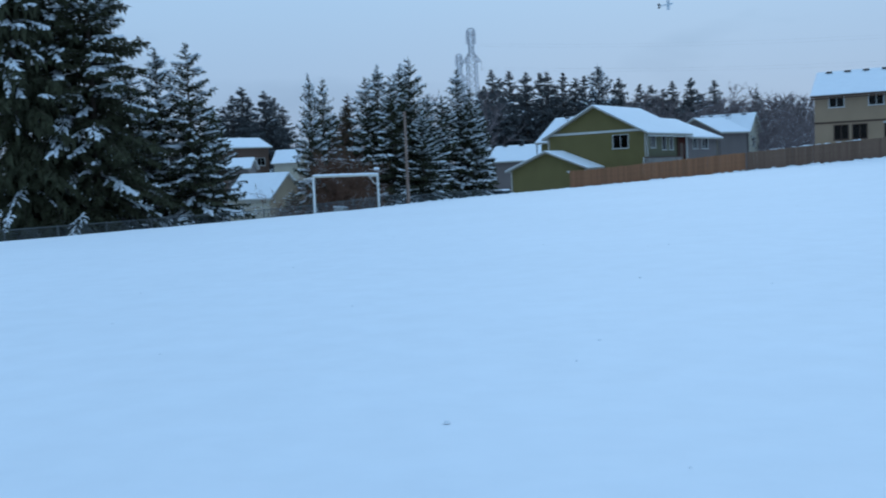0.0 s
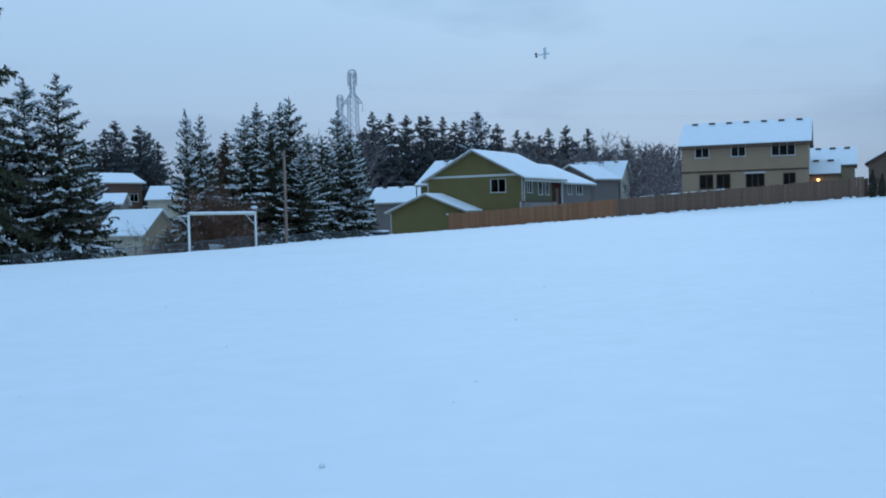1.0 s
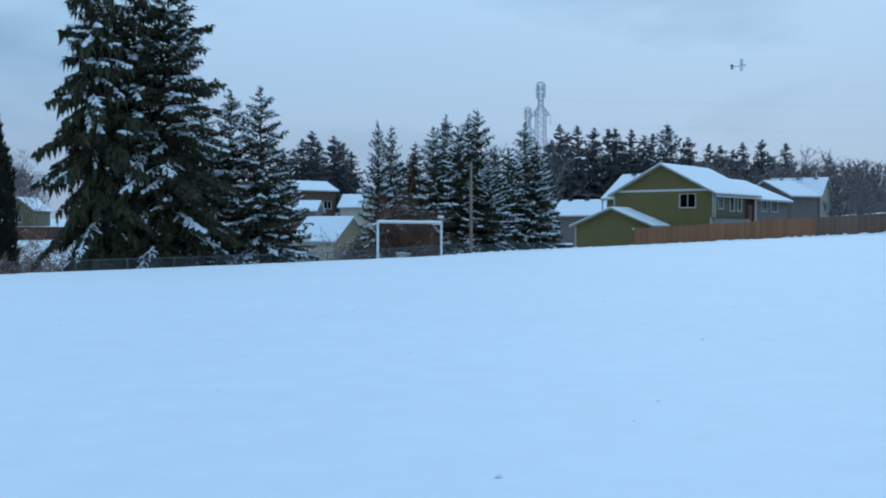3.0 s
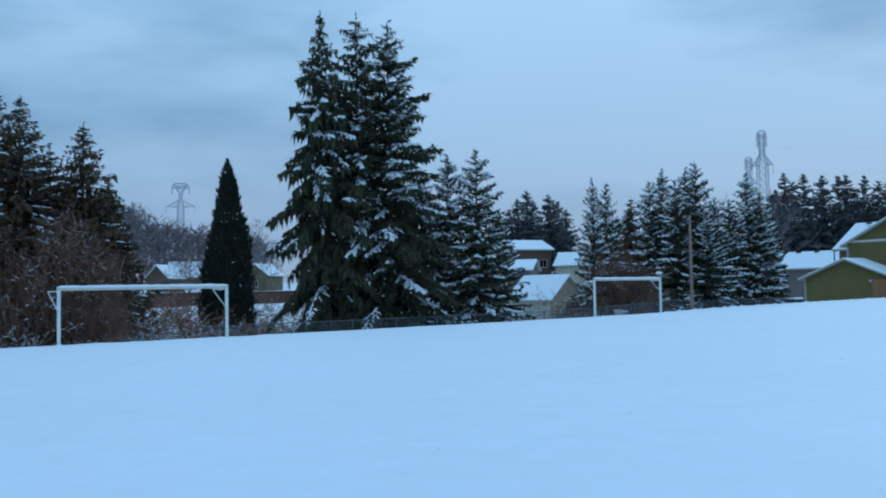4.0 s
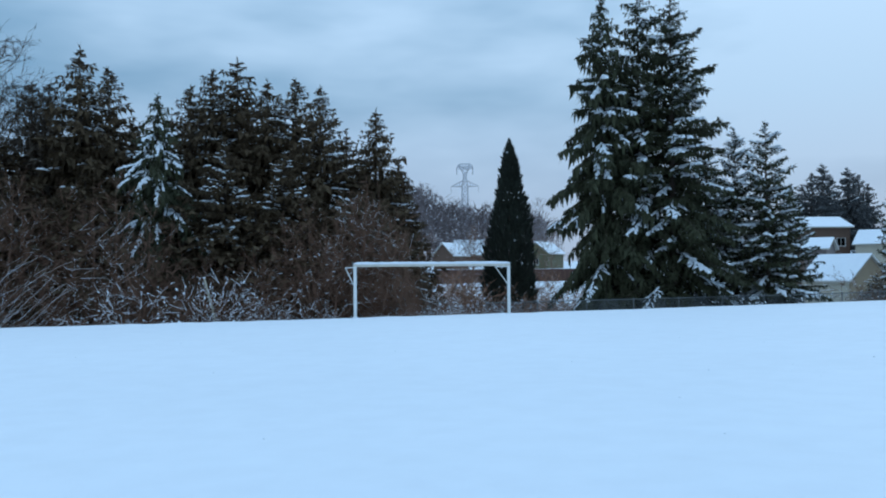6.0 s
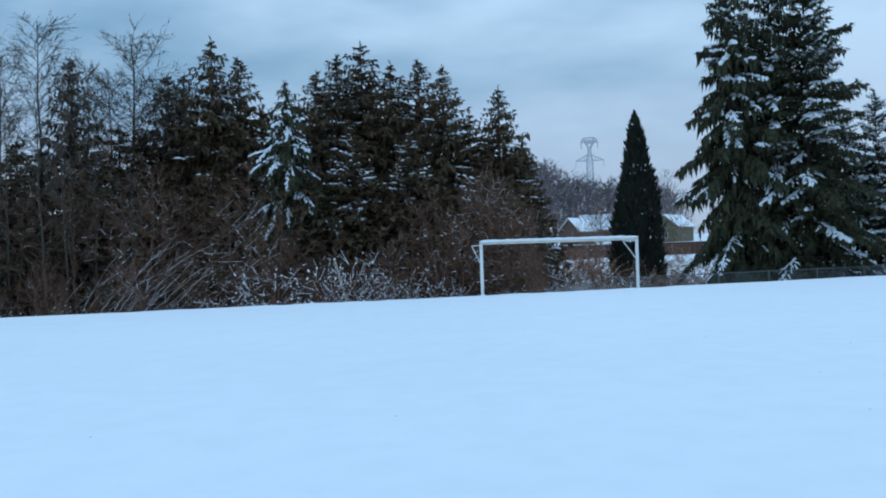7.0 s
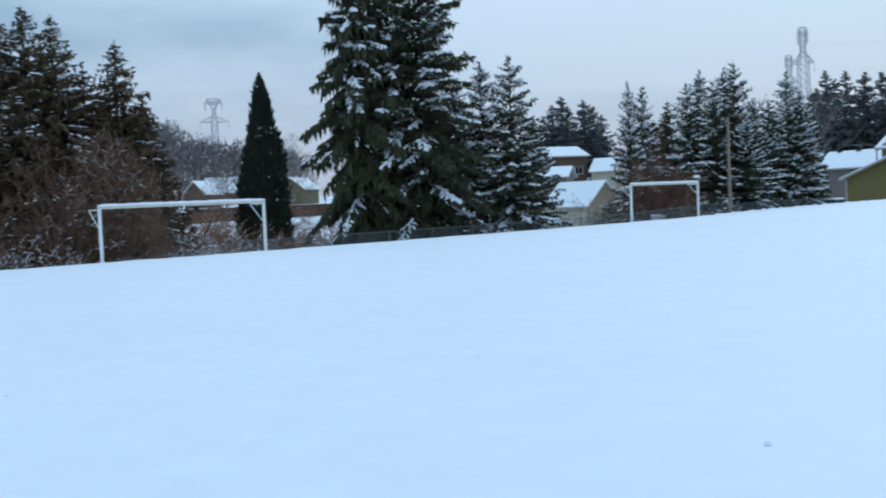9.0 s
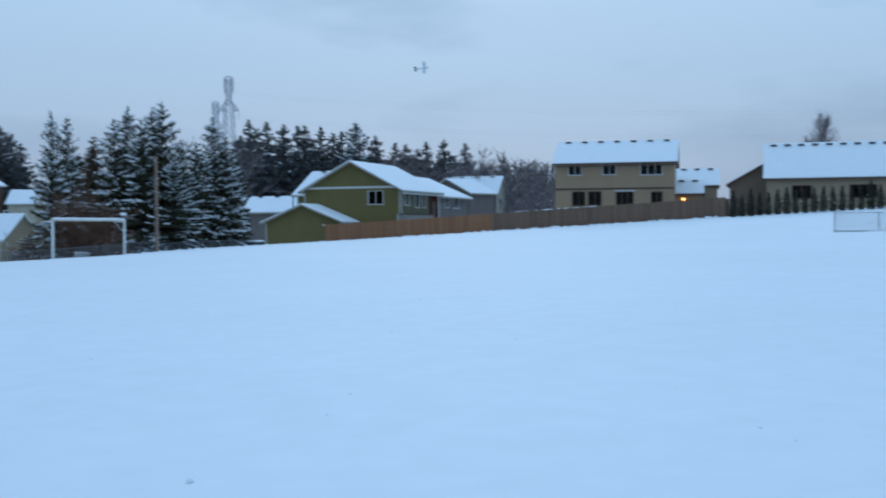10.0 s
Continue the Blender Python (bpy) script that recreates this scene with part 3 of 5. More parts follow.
def fir(kind, az, d, el, girth=1.0, label="tall dark fir with snow on its boughs", group="firs behind the field", name="fir_tree"):
    """A fir of one kind at a bearing and distance, as tall as its top's angle above eye level asks."""
    x, y = bearing(az, d)
    zz = gz(x, y) - 0.1
    top = EYE_Z + d * math.tan(radians(el))
    h, meshes = FIRS[kind]
    plant(kind, meshes, ("trunk", "crown", "snow"), x, y, (top - zz) / h, name, label, "fir tree", group, girth, 0.0 if name == "spruce_tree" else az * 37 % 360)


def bare(kind, az, d, el, label, group, name="bare_tree", category="bare tree", girth=1.0):
    x, y = bearing(az, d)
    zz = gz(x, y) - 0.05
    top = EYE_Z + d * math.tan(radians(el))
    h, meshes = BARES[kind]
    plant(kind, meshes, ("trunk", "crown", "snow"), x, y, max(0.15, (top - zz) / h), name, label, category, group, girth, az * 53 % 360)


FIRS = {
    "spruce_a": (20.0, conifer(11, 20, 3.8, 0.4, 0.56, 7, 0.50, 1.05, 1.5, 0.80, 0.10, None, 0.42, [(0.84, -1.3), (0.79, -1.1), (0.70, -1.6), (0.62, -1.2), (0.52, -0.9), (0.62, -0.4)],
                               leaf=0.34, fine=0.13, broad=0.19, weep=1.8, rise=(-0.50, 0.45))),
    "spruce_b": (20.0, conifer(12, 20, 3.8, 0.4, 0.60, 7, 0.36, 0.80, 1.0, 0.72, 0.22, None, 0.40, [(0.86, -1.0), (0.73, -0.8), (0.68, -0.9), (0.63, -1.4), (0.56, -1.4), (0.57, -1.0), (0.80, -1.2), (0.48, -1.1), (0.4, -1.3)],
                               leaf=0.33, fine=0.13, broad=0.20, weep=1.2, rise=(-0.45, 0.50))),
    "spruce_c": (20.0, conifer(13, 20, 4.8, 0.4, 0.60, 7, 0.36, 0.55, 0.8, 0.70, 0.15, None, 0.38, [(0.54, -1.2), (0.60, -1.1), (0.52, -0.7), (0.36, -1.8), (0.44, -1.6), (0.28, -0.9),
                                                                              (0.68, -0.5), (0.66, -1.3), (0.76, -1.0), (0.85, -1.2)], leaf=0.33, fine=0.13, broad=0.20, weep=1.0, rise=(-0.45, 0.50))),
    "young_a": (12.0, conifer(21, 12, 3.5, 0.2, 0.52, 7, 1.15, 0.40, 0.5, 0.76, 0.0, None, 0.25, patches=10, load=1.0, leaf=0.36, fine=0.23, broad=0.24, rise=(-0.05, 0.55), weep=0.8)),
    "young_b": (12.0, conifer(22, 12, 3.6, 0.2, 0.56, 7, 1.0, 0.46, 0.6, 0.74, 0.0, None, 0.30, patches=10, load=1.0, leaf=0.36, fine=0.23, broad=0.24, rise=(-0.08, 0.5), weep=0.9)),
    "wood_a": (18.0, conifer(31, 18, 4.3, 0.8, 0.60, 7, 0.14, 0.50, 0.8, 0.74, 0.10, M_NEEDLE_WOOD, 0.17, [], load=0.1, leaf=0.42, fine=0.27, broad=0.25, weep=1.2, rise=(-0.30, 0.28))),
    "wood_b": (18.0, conifer(32, 18, 4.1, 0.8, 0.62, 7, 0.45, 0.55, 0.9, 0.70, 0.12, M_NEEDLE_WOOD, 0.20, patches=8, load=0.25, leaf=0.42, fine=0.27, broad=0.25, weep=1.2, rise=(-0.25, 0.30))),
    "wood_c": (18.0, conifer(33, 18, 4.4, 0.8, 0.62, 7, 0.55, 0.60, 1.0, 0.74, 0.10, M_NEEDLE_WOOD, 0.22, patches=9, load=0.2, leaf=0.42, fine=0.27, broad=0.25, weep=1.2, rise=(-0.25, 0.34))),
    "cedar": (18.0, conifer(35, 18, 4.2, 0.5, 0.62, 7, 0.02, 0.60, 1.2, 0.70, 0.1, M_NEEDLE_BROWN, 0.18, [], leaf=0.50, fine=0.31, broad=0.22, weep=1.2)),
    "inner": (18.0, conifer(36, 18, 4.6, 0.5, 0.95, 6, 0.03, 0.50, 0.9, 0.80, 0.1, M_NEEDLE_WOOD, 0.26, [], leaf=0.95, fine=0.60, broad=0.30, weep=1.0, far=True)),
    "snowy": (16.0, conifer(34, 16, 4.2, 0.8, 0.60, 7, 0.22, 1.9, 1.5, 0.72, 0.22, None, 0.35, [(0.79, a * 0.9) for a in range(7)] + [(0.70, 0.5 + a * 1.25) for a in range(5)] + [(0.52, 0.8 + a * 2.1) for a in range(3)],
                            leaf=0.40, fine=0.20, broad=0.20, weep=1.6, rise=(-0.1, 0.45))),
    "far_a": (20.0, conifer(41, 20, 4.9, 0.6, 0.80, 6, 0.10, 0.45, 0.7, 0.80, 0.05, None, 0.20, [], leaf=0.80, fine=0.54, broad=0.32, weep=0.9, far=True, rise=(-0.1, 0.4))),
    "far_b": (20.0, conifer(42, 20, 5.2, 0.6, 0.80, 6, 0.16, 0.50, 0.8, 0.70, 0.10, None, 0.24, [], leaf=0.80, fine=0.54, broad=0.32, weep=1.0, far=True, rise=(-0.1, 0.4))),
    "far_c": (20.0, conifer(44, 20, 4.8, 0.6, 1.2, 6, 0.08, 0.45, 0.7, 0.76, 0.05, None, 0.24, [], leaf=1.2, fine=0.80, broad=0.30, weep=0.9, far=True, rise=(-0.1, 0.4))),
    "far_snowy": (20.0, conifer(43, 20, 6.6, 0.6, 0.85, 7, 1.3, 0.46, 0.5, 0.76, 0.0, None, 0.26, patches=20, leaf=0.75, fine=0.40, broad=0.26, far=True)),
}
BARE_KINDS = {
    "alder_a": leafless(51, 15, 2.2, 0.40, 58, M_ALDER, 0.009, 0.12, 0.03, 10, steep=0.75),
    "alder_b": leafless(52, 15, 1.9, 0.38, 54, M_ALDER, 0.009, 0.10, 0.03, 10, steep=0.9),
    "small": bare_tree(53, 6, 3, 0.5, 3, 3, M_TWIG, 0.03, 0.05),
    "small_b": bare_tree(54, 6, 3, 0.7, 3, 3, M_TWIG, 0.30, 0.05, snow_from=2, wander=0.06),
    "veil": leafless(62, 7, 1.5, 0.15, 20, M_TWIG, 0.008, 0.05, 0.05, 4, stems=3),
    "round": leafless(65, 14, 3.3, 0.22, 34, M_TWIG_HAZE, 0.03, 0.15, 0.03, 7, steep=1.1),
    "thin": leafless(64, 8, 2.0, 0.12, 26, M_TWIG, 0.012, 0.06, 0.10, 6, stems=2),
    "bush": leafless(55, 2.4, 1.1, 0.08, 9, M_TWIG, 0.007, 0.018, 0.10, 5, stems=3, fork=2, sway=0.4, steep=0.6),
    "bush_b": leafless(56, 2.4, 1.1, 0.08, 9, M_TWIG, 0.0060, 0.016, 0.14, 5, stems=3, fork=2, sway=0.4, steep=0.5, curl=0.18, clumps=0.14),
    "thicket": leafless(59, 3.0, 1.1, 0.08, 10, M_BRUSH, 0.010, 0.022, 0.05, 6, stems=3, fork=2, sway=0.3, steep=0.7),
    "snow_bush": leafless(60, 1.9, 1.25, 0.08, 11, M_TWIG, 0.0055, 0.014, 0.25, 6, stems=3, fork=2, sway=0.45, steep=0.55, curl=0.2, clumps=0.12),
    "brown_veil": leafless(66, 10, 1.9, 0.12, 29, M_TWIG, 0.008, 0.05, 0.03, 7, stems=2, fork=2, sway=0.07),
    "slender": leafless(67, 12, 1.5, 0.30, 40, M_ALDER, 0.007, 0.085, 0.03, 7, fork=2, steep=0.8),
    "clump": leafless(68, 12, 3.6, 0.10, 24, M_TWIG_HAZE, 0.060, 0.20, 0.04, 9, fork=2, steep=0.9),
    "broom": leafless(69, 12, 2.8, 0.25, 90, M_TWIG_HAZE, 0.016, 0.10, 0.0, 12, steep=1.6, curl=0.05),
    "grey_a": leafless(57, 14, 3.0, 0.2, 15, M_TWIG_HAZE, 0.026, 0.14, 0.05, 4, stems=2),
    "grey_b": leafless(58, 14, 2.6, 0.2, 15, M_TWIG_HAZE, 0.026, 0.13, 0.05, 4, steep=1.3, stems=2),
}


def arching_shrub(seed, stems=34):
    """Meshes of a shrub whose long stems all bend over to one side, snow along their upper sides."""
    rng = np.random.default_rng(seed)
    seg = []
    for s in range(stems):
        p = np.array([*rng.normal(0, 1.1, 2), -0.4])
        end = radians(rng.uniform(-4, 44))
        first = end + radians(rng.uniform(15, 50))
        way = rng.normal(0, 0.34)
        length, r, n = rng.uniform(5.0, 10.0), rng.uniform(0.012, 0.024), 8
        for i in range(n):
            el = first + (end - first) * ((i + 1) / n)
            d = np.array([math.cos(way) * math.cos(el), math.sin(way) * math.cos(el), math.sin(el)])
            q = p + d * length / n
            seg.append((p, q, r * (1 - 0.09 * i), r * (1 - 0.09 * (i + 1)), 0))
            if i > 1:
                for _ in range(3):
                    e = unit((d * 0.9 + rng.normal(0, 0.35, 3))[None])[0]
                    seg.append((q, q + e * rng.uniform(0.4, 1.3), 0.008, 0.005, 1))
            p = q
    p0, p1 = np.array([s[0] for s in seg]), np.array([s[1] for s in seg])
    r0, r1, lev = np.array([s[2] for s in seg]), np.array([s[3] for s in seg]), np.array([s[4] for s in seg])
    v, f = tubes(p0[lev == 0], p1[lev == 0], r0[lev == 0], r1[lev == 0], 5)
    stems_me = mesh_np("trunk", v, f, M_TWIG, True)
    v, f = tubes(p0[lev == 1], p1[lev == 1], r0[lev == 1], r1[lev == 1], 3)
    twigs_me = mesh_np("crown", v, f, M_TWIG)
    k = rng.random(len(lev)) < np.where(lev == 0, 0.5, 0.2)
    up = np.array([[0, 0, 1.0]]) * (r0[k] * 0.9)[:, None]
    v, f = tubes(p0[k] + up, p1[k] + up, r0[k] * 0.8, r1[k] * 0.8, 4)
    return stems_me, twigs_me, mesh_np("snow", v, f, M_SNOWLUMP, True)


BENT = arching_shrub(63)
BARES = {k: (max(v.co.z for v in m[1].vertices), m) for k, m in BARE_KINDS.items()}

# the clump of three big spruces by the chain-link fence, and two younger firs beside it
BIG = "tall drooping spruce with heavy clumps of snow"
for kind, az, d, el, g in (("spruce_a", 22.6, 62.0, 16.0, 0.95), ("spruce_b", 20.5, 64.0, 15.85, 0.95), ("spruce_c", 18.7, 63.0, 15.5, 0.95)):
    fir(kind, az, d, el, g, BIG, "big spruces by the fence", "spruce_tree")
for kind, az, d, el, g in (("young_a", 15.3, 68, 7.8, 0.95), ("young_b", 13.65, 67, 8.15, 0.9), ("young_a", 12.4, 70, 4.4, 0.95),
                           ("young_b", 16.9, 67, 7.0, 1.0)):
    fir(kind, az, d, el, g, "young fir with snow on every bough", "young firs by the fence")

fir("young_b", 8.15, 82, -0.3, 1.5, "small snowy fir beside the cream house", "young firs by the fence")
# firs behind the second goal
for kind, az, d, el, g in (("young_a", 6.95, 80, 6.2, 0.58), ("young_b", 6.2, 82, 6.0, 0.66), ("wood_a", 4.8, 88, 5.1, 0.9),
                           ("young_b", 3.75, 86, 6.0, 0.8), ("young_a", 3.05, 88, 6.6, 0.8), ("young_b", 2.3, 85, 6.05, 0.75),
                           ("young_a", 1.75, 88, 6.6, 0.8), ("young_b", 1.2, 86, 7.0, 0.8), ("young_a", 0.2, 88, 4.8, 0.9),
                           ("young_b", -0.6, 90, 4.8, 1.0), ("young_a", -1.55, 92, 6.1, 0.95), ("young_b", -2.2, 92, 5.15, 0.85),
                           ("young_b", -2.75, 94, 4.0, 0.65), ("young_a", 0.6, 84, 3.8, 1.1)):
    fir(kind, az, d, el, g, "fir with snow-laden boughs behind the goal", "firs behind the second goal")

# the dark wood at the lower end of the field
for kind, az, d, el, g in (("wood_a", 52.06, 62, 12.5, 0.99), ("wood_b", 50.6, 62, 11.4, 0.99), ("snowy", 48.0, 58, 10.0, 0.90),
                           ("wood_b", 46.2, 64, 10.6, 1.03), ("wood_b", 45.0, 66, 11.5, 0.99), ("wood_a", 43.6, 66, 12.25, 1.12),
                           ("wood_a", 41.9, 64, 11.1, 1.07), ("wood_b", 40.3, 64, 11.15, 0.99), ("wood_c", 38.9, 62, 10.7, 1.03),
                           ("wood_a", 37.4, 66, 8.1, 1.03), ("wood_a", 35.7, 62, 9.5, 1.07), ("wood_b", 34.4, 66, 6.4, 1.03),
                           ("cedar", 59.6, 60, 11.1, 0.90), ("cedar", 54.5, 64, 10.3, 1.12), ("cedar", 53.6, 66, 10.4, 1.03),
                           ("wood_c", 44.3, 59, 7.4, 1.20), ("wood_c", 41.0, 59, 7.0, 1.20)):
    fir(kind, az, d, el, g, "dark fir at the edge of the wood, little snow", "firs of the wood")
for kind, az, d, el, g in (("inner", 51.3, 68, 9.7, 1.4), ("inner", 45.4, 70, 9.6, 1.4), ("inner", 43.0, 70, 10.2, 1.4), ("inner", 41.1, 69, 9.5, 1.4), ("inner", 39.4, 69, 9.0, 1.4), ("inner", 36.3, 68, 7.4, 1.3),
                           ("inner", 57.2, 66, 7.6, 1.5), ("inner", 62.4, 62, 6.8, 1.5), ("inner", 64.6, 64, 7.4, 1.5), ("inner", 49.3, 70, 8.6, 1.6),
                           ("inner", 47.2, 72, 8.8, 1.6), ("inner", 56.0, 62, 7.2, 1.6), ("inner", 61.2, 60, 6.4, 1.6), ("inner", 67.5, 64, 9.0, 1.3),
                           ("inner", 70.5, 64, 10.0, 1.3), ("inner", 33.6, 70, 3.2, 1.4), ("inner", 46.6, 57, 4.6, 1.7), ("inner", 42.6, 57, 4.8, 1.7),
                           ("inner", 39.6, 57, 5.0, 1.6), ("inner", 36.6, 58, 4.4, 1.6), ("inner", 63.2, 57, 5.4, 1.9), ("inner", 53.4, 56, 4.0, 1.8), ("inner", 51.8, 57, 5.6, 1.8), ("inner", 55.2, 57, 5.6, 1.8), ("inner", 58.3, 57, 5.8, 1.9)):
    fir(kind, az, d, el, g, "dark fir deeper in the wood", "firs of the wood")

# leafless alders over the wood
for kind, az, d, el, g in (("alder_a", 63.1, 66, 12.4, 1.2), ("alder_b", 61.2, 64, 13.6, 1.25), ("alder_b", 59.0, 68, 11.4, 1.2),
                           ("alder_a", 56.3, 64, 13.4, 1.35), ("alder_b", 57.6, 70, 11.0, 1.2), ("alder_b", 65.2, 64, 12.9, 1.2), ("alder_a", 67.4, 66, 13.2, 1.2),
                           ("alder_a", 54.9, 70, 10.9, 1.2), ("alder_b", 64.0, 70, 11.2, 1.3)):
    bare(kind, az, d, el, "tall leafless alder with fine dark twigs", "alders of the wood", girth=g)
# shrub bent over by snow, its stems fanning out to one side
for az, d, size, turn in ((58.6, 51.2, 0.95, 48), (57.0, 51.5, 0.8, 60), (60.2, 53.0, 1.05, 56)):
    lx, ly = bearing(az, d)
    plant("bent", BENT, ("trunk", "crown", "snow"), lx, ly, size, "bent_shrub", "leafless shrub bent over sideways, snow along its stems", "bush", "bent shrubs of the wood", 1.0, turn)
# brown leafless growth in front of the firs
w_rng = random.Random(7)
for i in range(13):
    az = 49.2 + i * 1.5 + w_rng.uniform(-0.4, 0.4)
    bare("brown_veil", az, w_rng.uniform(53.5, 57), 4.6 + 1.8 * math.sin(i * 1.3) + (1.0 if az > 53 else 0), "tall leafless brown shrub veiling the firs", "saplings of the wood", "bare_sapling", "sapling", 1.15)
for az, el in ((35.6, 4.0), (37.2, 5.0), (38.9, 4.6), (40.6, 3.4), (45.2, 1.5)):
    bare("brown_veil", az, 54.5, el, "tall leafless brown shrub veiling the firs", "saplings of the wood", "bare_sapling", "sapling", 1.1)
for az, el in ((61.3, 9.0), (60.2, 7.4), (58.6, 6.0), (62.9, 8.0), (64.4, 8.6), (56.6, 5.2)):
    bare("slender", az, 53.2 + az % 1.0, el, "slender leafless alder with a pale trunk", "alders of the wood")
for i in range(14):
    az = 34.0 + i * 2.2 + w_rng.uniform(-0.5, 0.5)
    bare(w_rng.choice(("small", "small_b")), az, w_rng.uniform(52, 55), w_rng.uniform(-0.8, 6.0) - (1.5 if az < 37 else 0),
         "leafless brown sapling in front of the firs", "saplings of the wood", "bare_sapling", "sapling", w_rng.uniform(0.6, 1.0))
for i in range(8):
    az = 34.6 + i * 2.1 + w_rng.uniform(-0.5, 0.5)
    bare("veil", az, w_rng.uniform(53, 56), w_rng.uniform(-1.2, 1.8) + (2.8 if az > 50 or 34.5 < az < 40 else 0),
         "leafless brown sapling in front of the firs", "saplings of the wood", "bare_sapling", "sapling", w_rng.uniform(0.8, 1.2))
for i in range(22):
    az = 33.5 + i * 1.45 + w_rng.uniform(-0.4, 0.4)
    bare(w_rng.choice(("bush", "bush_b", "bush_b")), az, w_rng.uniform(50.0, 52.5), w_rng.uniform(-2.6, -1.4),
         "low leafless bush with snow on its twigs", "bushes along the field's edge", "bare_bush", "bush")
for i in range(15):
    az = 38.5 + i * 0.95 + w_rng.uniform(-0.3, 0.3)
    bare("snow_bush", az, w_rng.uniform(49.6, 51.6), w_rng.uniform(-2.2, -0.9) + (2.3 if 43.0 < az < 49.5 and i % 2 else 0),
         "low bush white with snow on every twig", "bushes along the field's edge", "bare_bush", "bush")
for i in range(24):
    az = 24.3 + i * 0.41 + w_rng.uniform(-0.2, 0.2)
    bare(w_rng.choice(("thicket", "thicket", "thicket", "bush")), az, w_rng.uniform(58, 78), w_rng.uniform(-1.9, -0.1),
         "brown leafless thicket bush behind the goal", "bushes behind the first goal", "bare_bush", "bush", w_rng.uniform(1.1, 1.7))
for i in range(26):
    az = 24.0 + i * 0.4 + w_rng.uniform(-0.2, 0.2)
    bare(("thicket", "thicket", "bush")[i % 3], az, w_rng.uniform(92, 140), w_rng.uniform(-0.7, -0.05) + (0.5 if az > 31.5 else 0),
         "brown leafless thicket bush behind the goal", "bushes behind the first goal", "bare_bush", "bush", w_rng.uniform(1.2, 1.8))
for az, el in ((29.3, -0.9), (29.9, -0.6), (30.5, -0.3), (31.0, -0.8), (31.9, -1.3), (33.6, -0.6), (34.2, -1.0), (35.4, -1.2)):
    bare("snow_bush", az, 57 + az % 1.0 * 4, el, "low bush white with snow on every twig", "bushes behind the first goal", "bare_bush", "bush", 1.2)
for i in range(11):
    bare("snow_bush", 29.6 + i * 0.62, 51.2 + i % 3, -2.0 + 0.25 * math.sin(i * 2.1), "low bush white with snow on every twig", "bushes behind the first goal", "bare_bush", "bush", 1.6)
for az, el in ((35.4, 4.4), (36.6, 5.4), (38.2, 4.2), (54.6, 5.6), (57.6, 4.6)):
    bare("thin", az, 54 + az % 1.0 * 3, el, "slender leafless brown tree in front of the firs", "saplings of the wood", "bare_sapling", "sapling", 1.1)
for i in range(13):
    az = 9.0 - i * 0.5
    bare(w_rng.choice(("thicket", "bush_b", "small")), az, w_rng.uniform(75, 82), w_rng.uniform(-1.3, 0.8),
         "brown leafless bush behind the second goal", "bushes behind the second goal", "bare_bush", "bush", w_rng.uniform(0.9, 1.4))
for az in (4.2, 4.6, 5.0, 5.3, 5.7):
    bare("small", az, 79.5, 3.4 - 0.5 * abs(az - 4.9), "leafless brown tree among the firs", "bushes behind the second goal")

# the slim cypress
cx, cy = bearing(27.95, 70)
c_low = gz(cx, cy) - 0.1
c_top = EYE_Z + 70 * math.tan(radians(7.75))
plant("cypress", column_tree(61, 10.0, 1.58, 7500, 0.52), ("trunk", "crown", "snow"), cx, cy, (c_top - c_low) / 10.0, "cypress_tree",
      "slim dark cypress with almost no snow", "cypress tree", "", 0.74)

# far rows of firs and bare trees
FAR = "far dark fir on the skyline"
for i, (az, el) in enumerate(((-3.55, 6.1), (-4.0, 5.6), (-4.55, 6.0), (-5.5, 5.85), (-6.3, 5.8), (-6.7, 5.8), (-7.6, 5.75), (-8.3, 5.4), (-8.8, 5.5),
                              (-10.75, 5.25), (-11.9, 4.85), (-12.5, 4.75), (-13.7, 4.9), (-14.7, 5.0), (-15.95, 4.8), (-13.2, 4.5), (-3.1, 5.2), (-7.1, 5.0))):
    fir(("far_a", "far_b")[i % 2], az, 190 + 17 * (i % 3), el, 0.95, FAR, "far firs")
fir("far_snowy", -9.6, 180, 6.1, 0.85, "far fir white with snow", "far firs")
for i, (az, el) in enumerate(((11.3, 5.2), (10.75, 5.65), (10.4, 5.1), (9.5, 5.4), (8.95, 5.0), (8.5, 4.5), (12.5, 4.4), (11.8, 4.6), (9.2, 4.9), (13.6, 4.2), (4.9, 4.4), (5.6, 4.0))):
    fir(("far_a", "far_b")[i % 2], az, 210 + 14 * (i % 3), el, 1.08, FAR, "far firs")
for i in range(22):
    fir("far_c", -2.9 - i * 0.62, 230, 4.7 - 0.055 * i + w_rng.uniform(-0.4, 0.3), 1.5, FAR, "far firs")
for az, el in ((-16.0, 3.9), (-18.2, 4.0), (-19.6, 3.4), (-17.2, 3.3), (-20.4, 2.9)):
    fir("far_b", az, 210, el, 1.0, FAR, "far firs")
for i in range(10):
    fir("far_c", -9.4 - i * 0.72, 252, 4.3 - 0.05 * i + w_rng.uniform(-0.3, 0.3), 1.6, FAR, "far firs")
bare_rows = []
CLUMP = "far leafless tree with a dense grey-brown crown"
for i in range(13):
    az = 34.6 - i * 0.72
    bare_rows.append((az, 216 + 11 * (i % 3), (5.0, 5.3, 4.9, 4.3, 4.0, 4.1, 3.8, 4.0, 3.6, 3.9, 3.7, 3.4, 3.1)[i]))
    bare_rows.append((az + 0.35, 246 + 9 * (i % 2), (4.9, 5.0, 4.5, 4.0, 3.9, 3.7, 3.9, 3.6, 3.5, 3.6, 3.4, 3.2, 3.0)[i]))
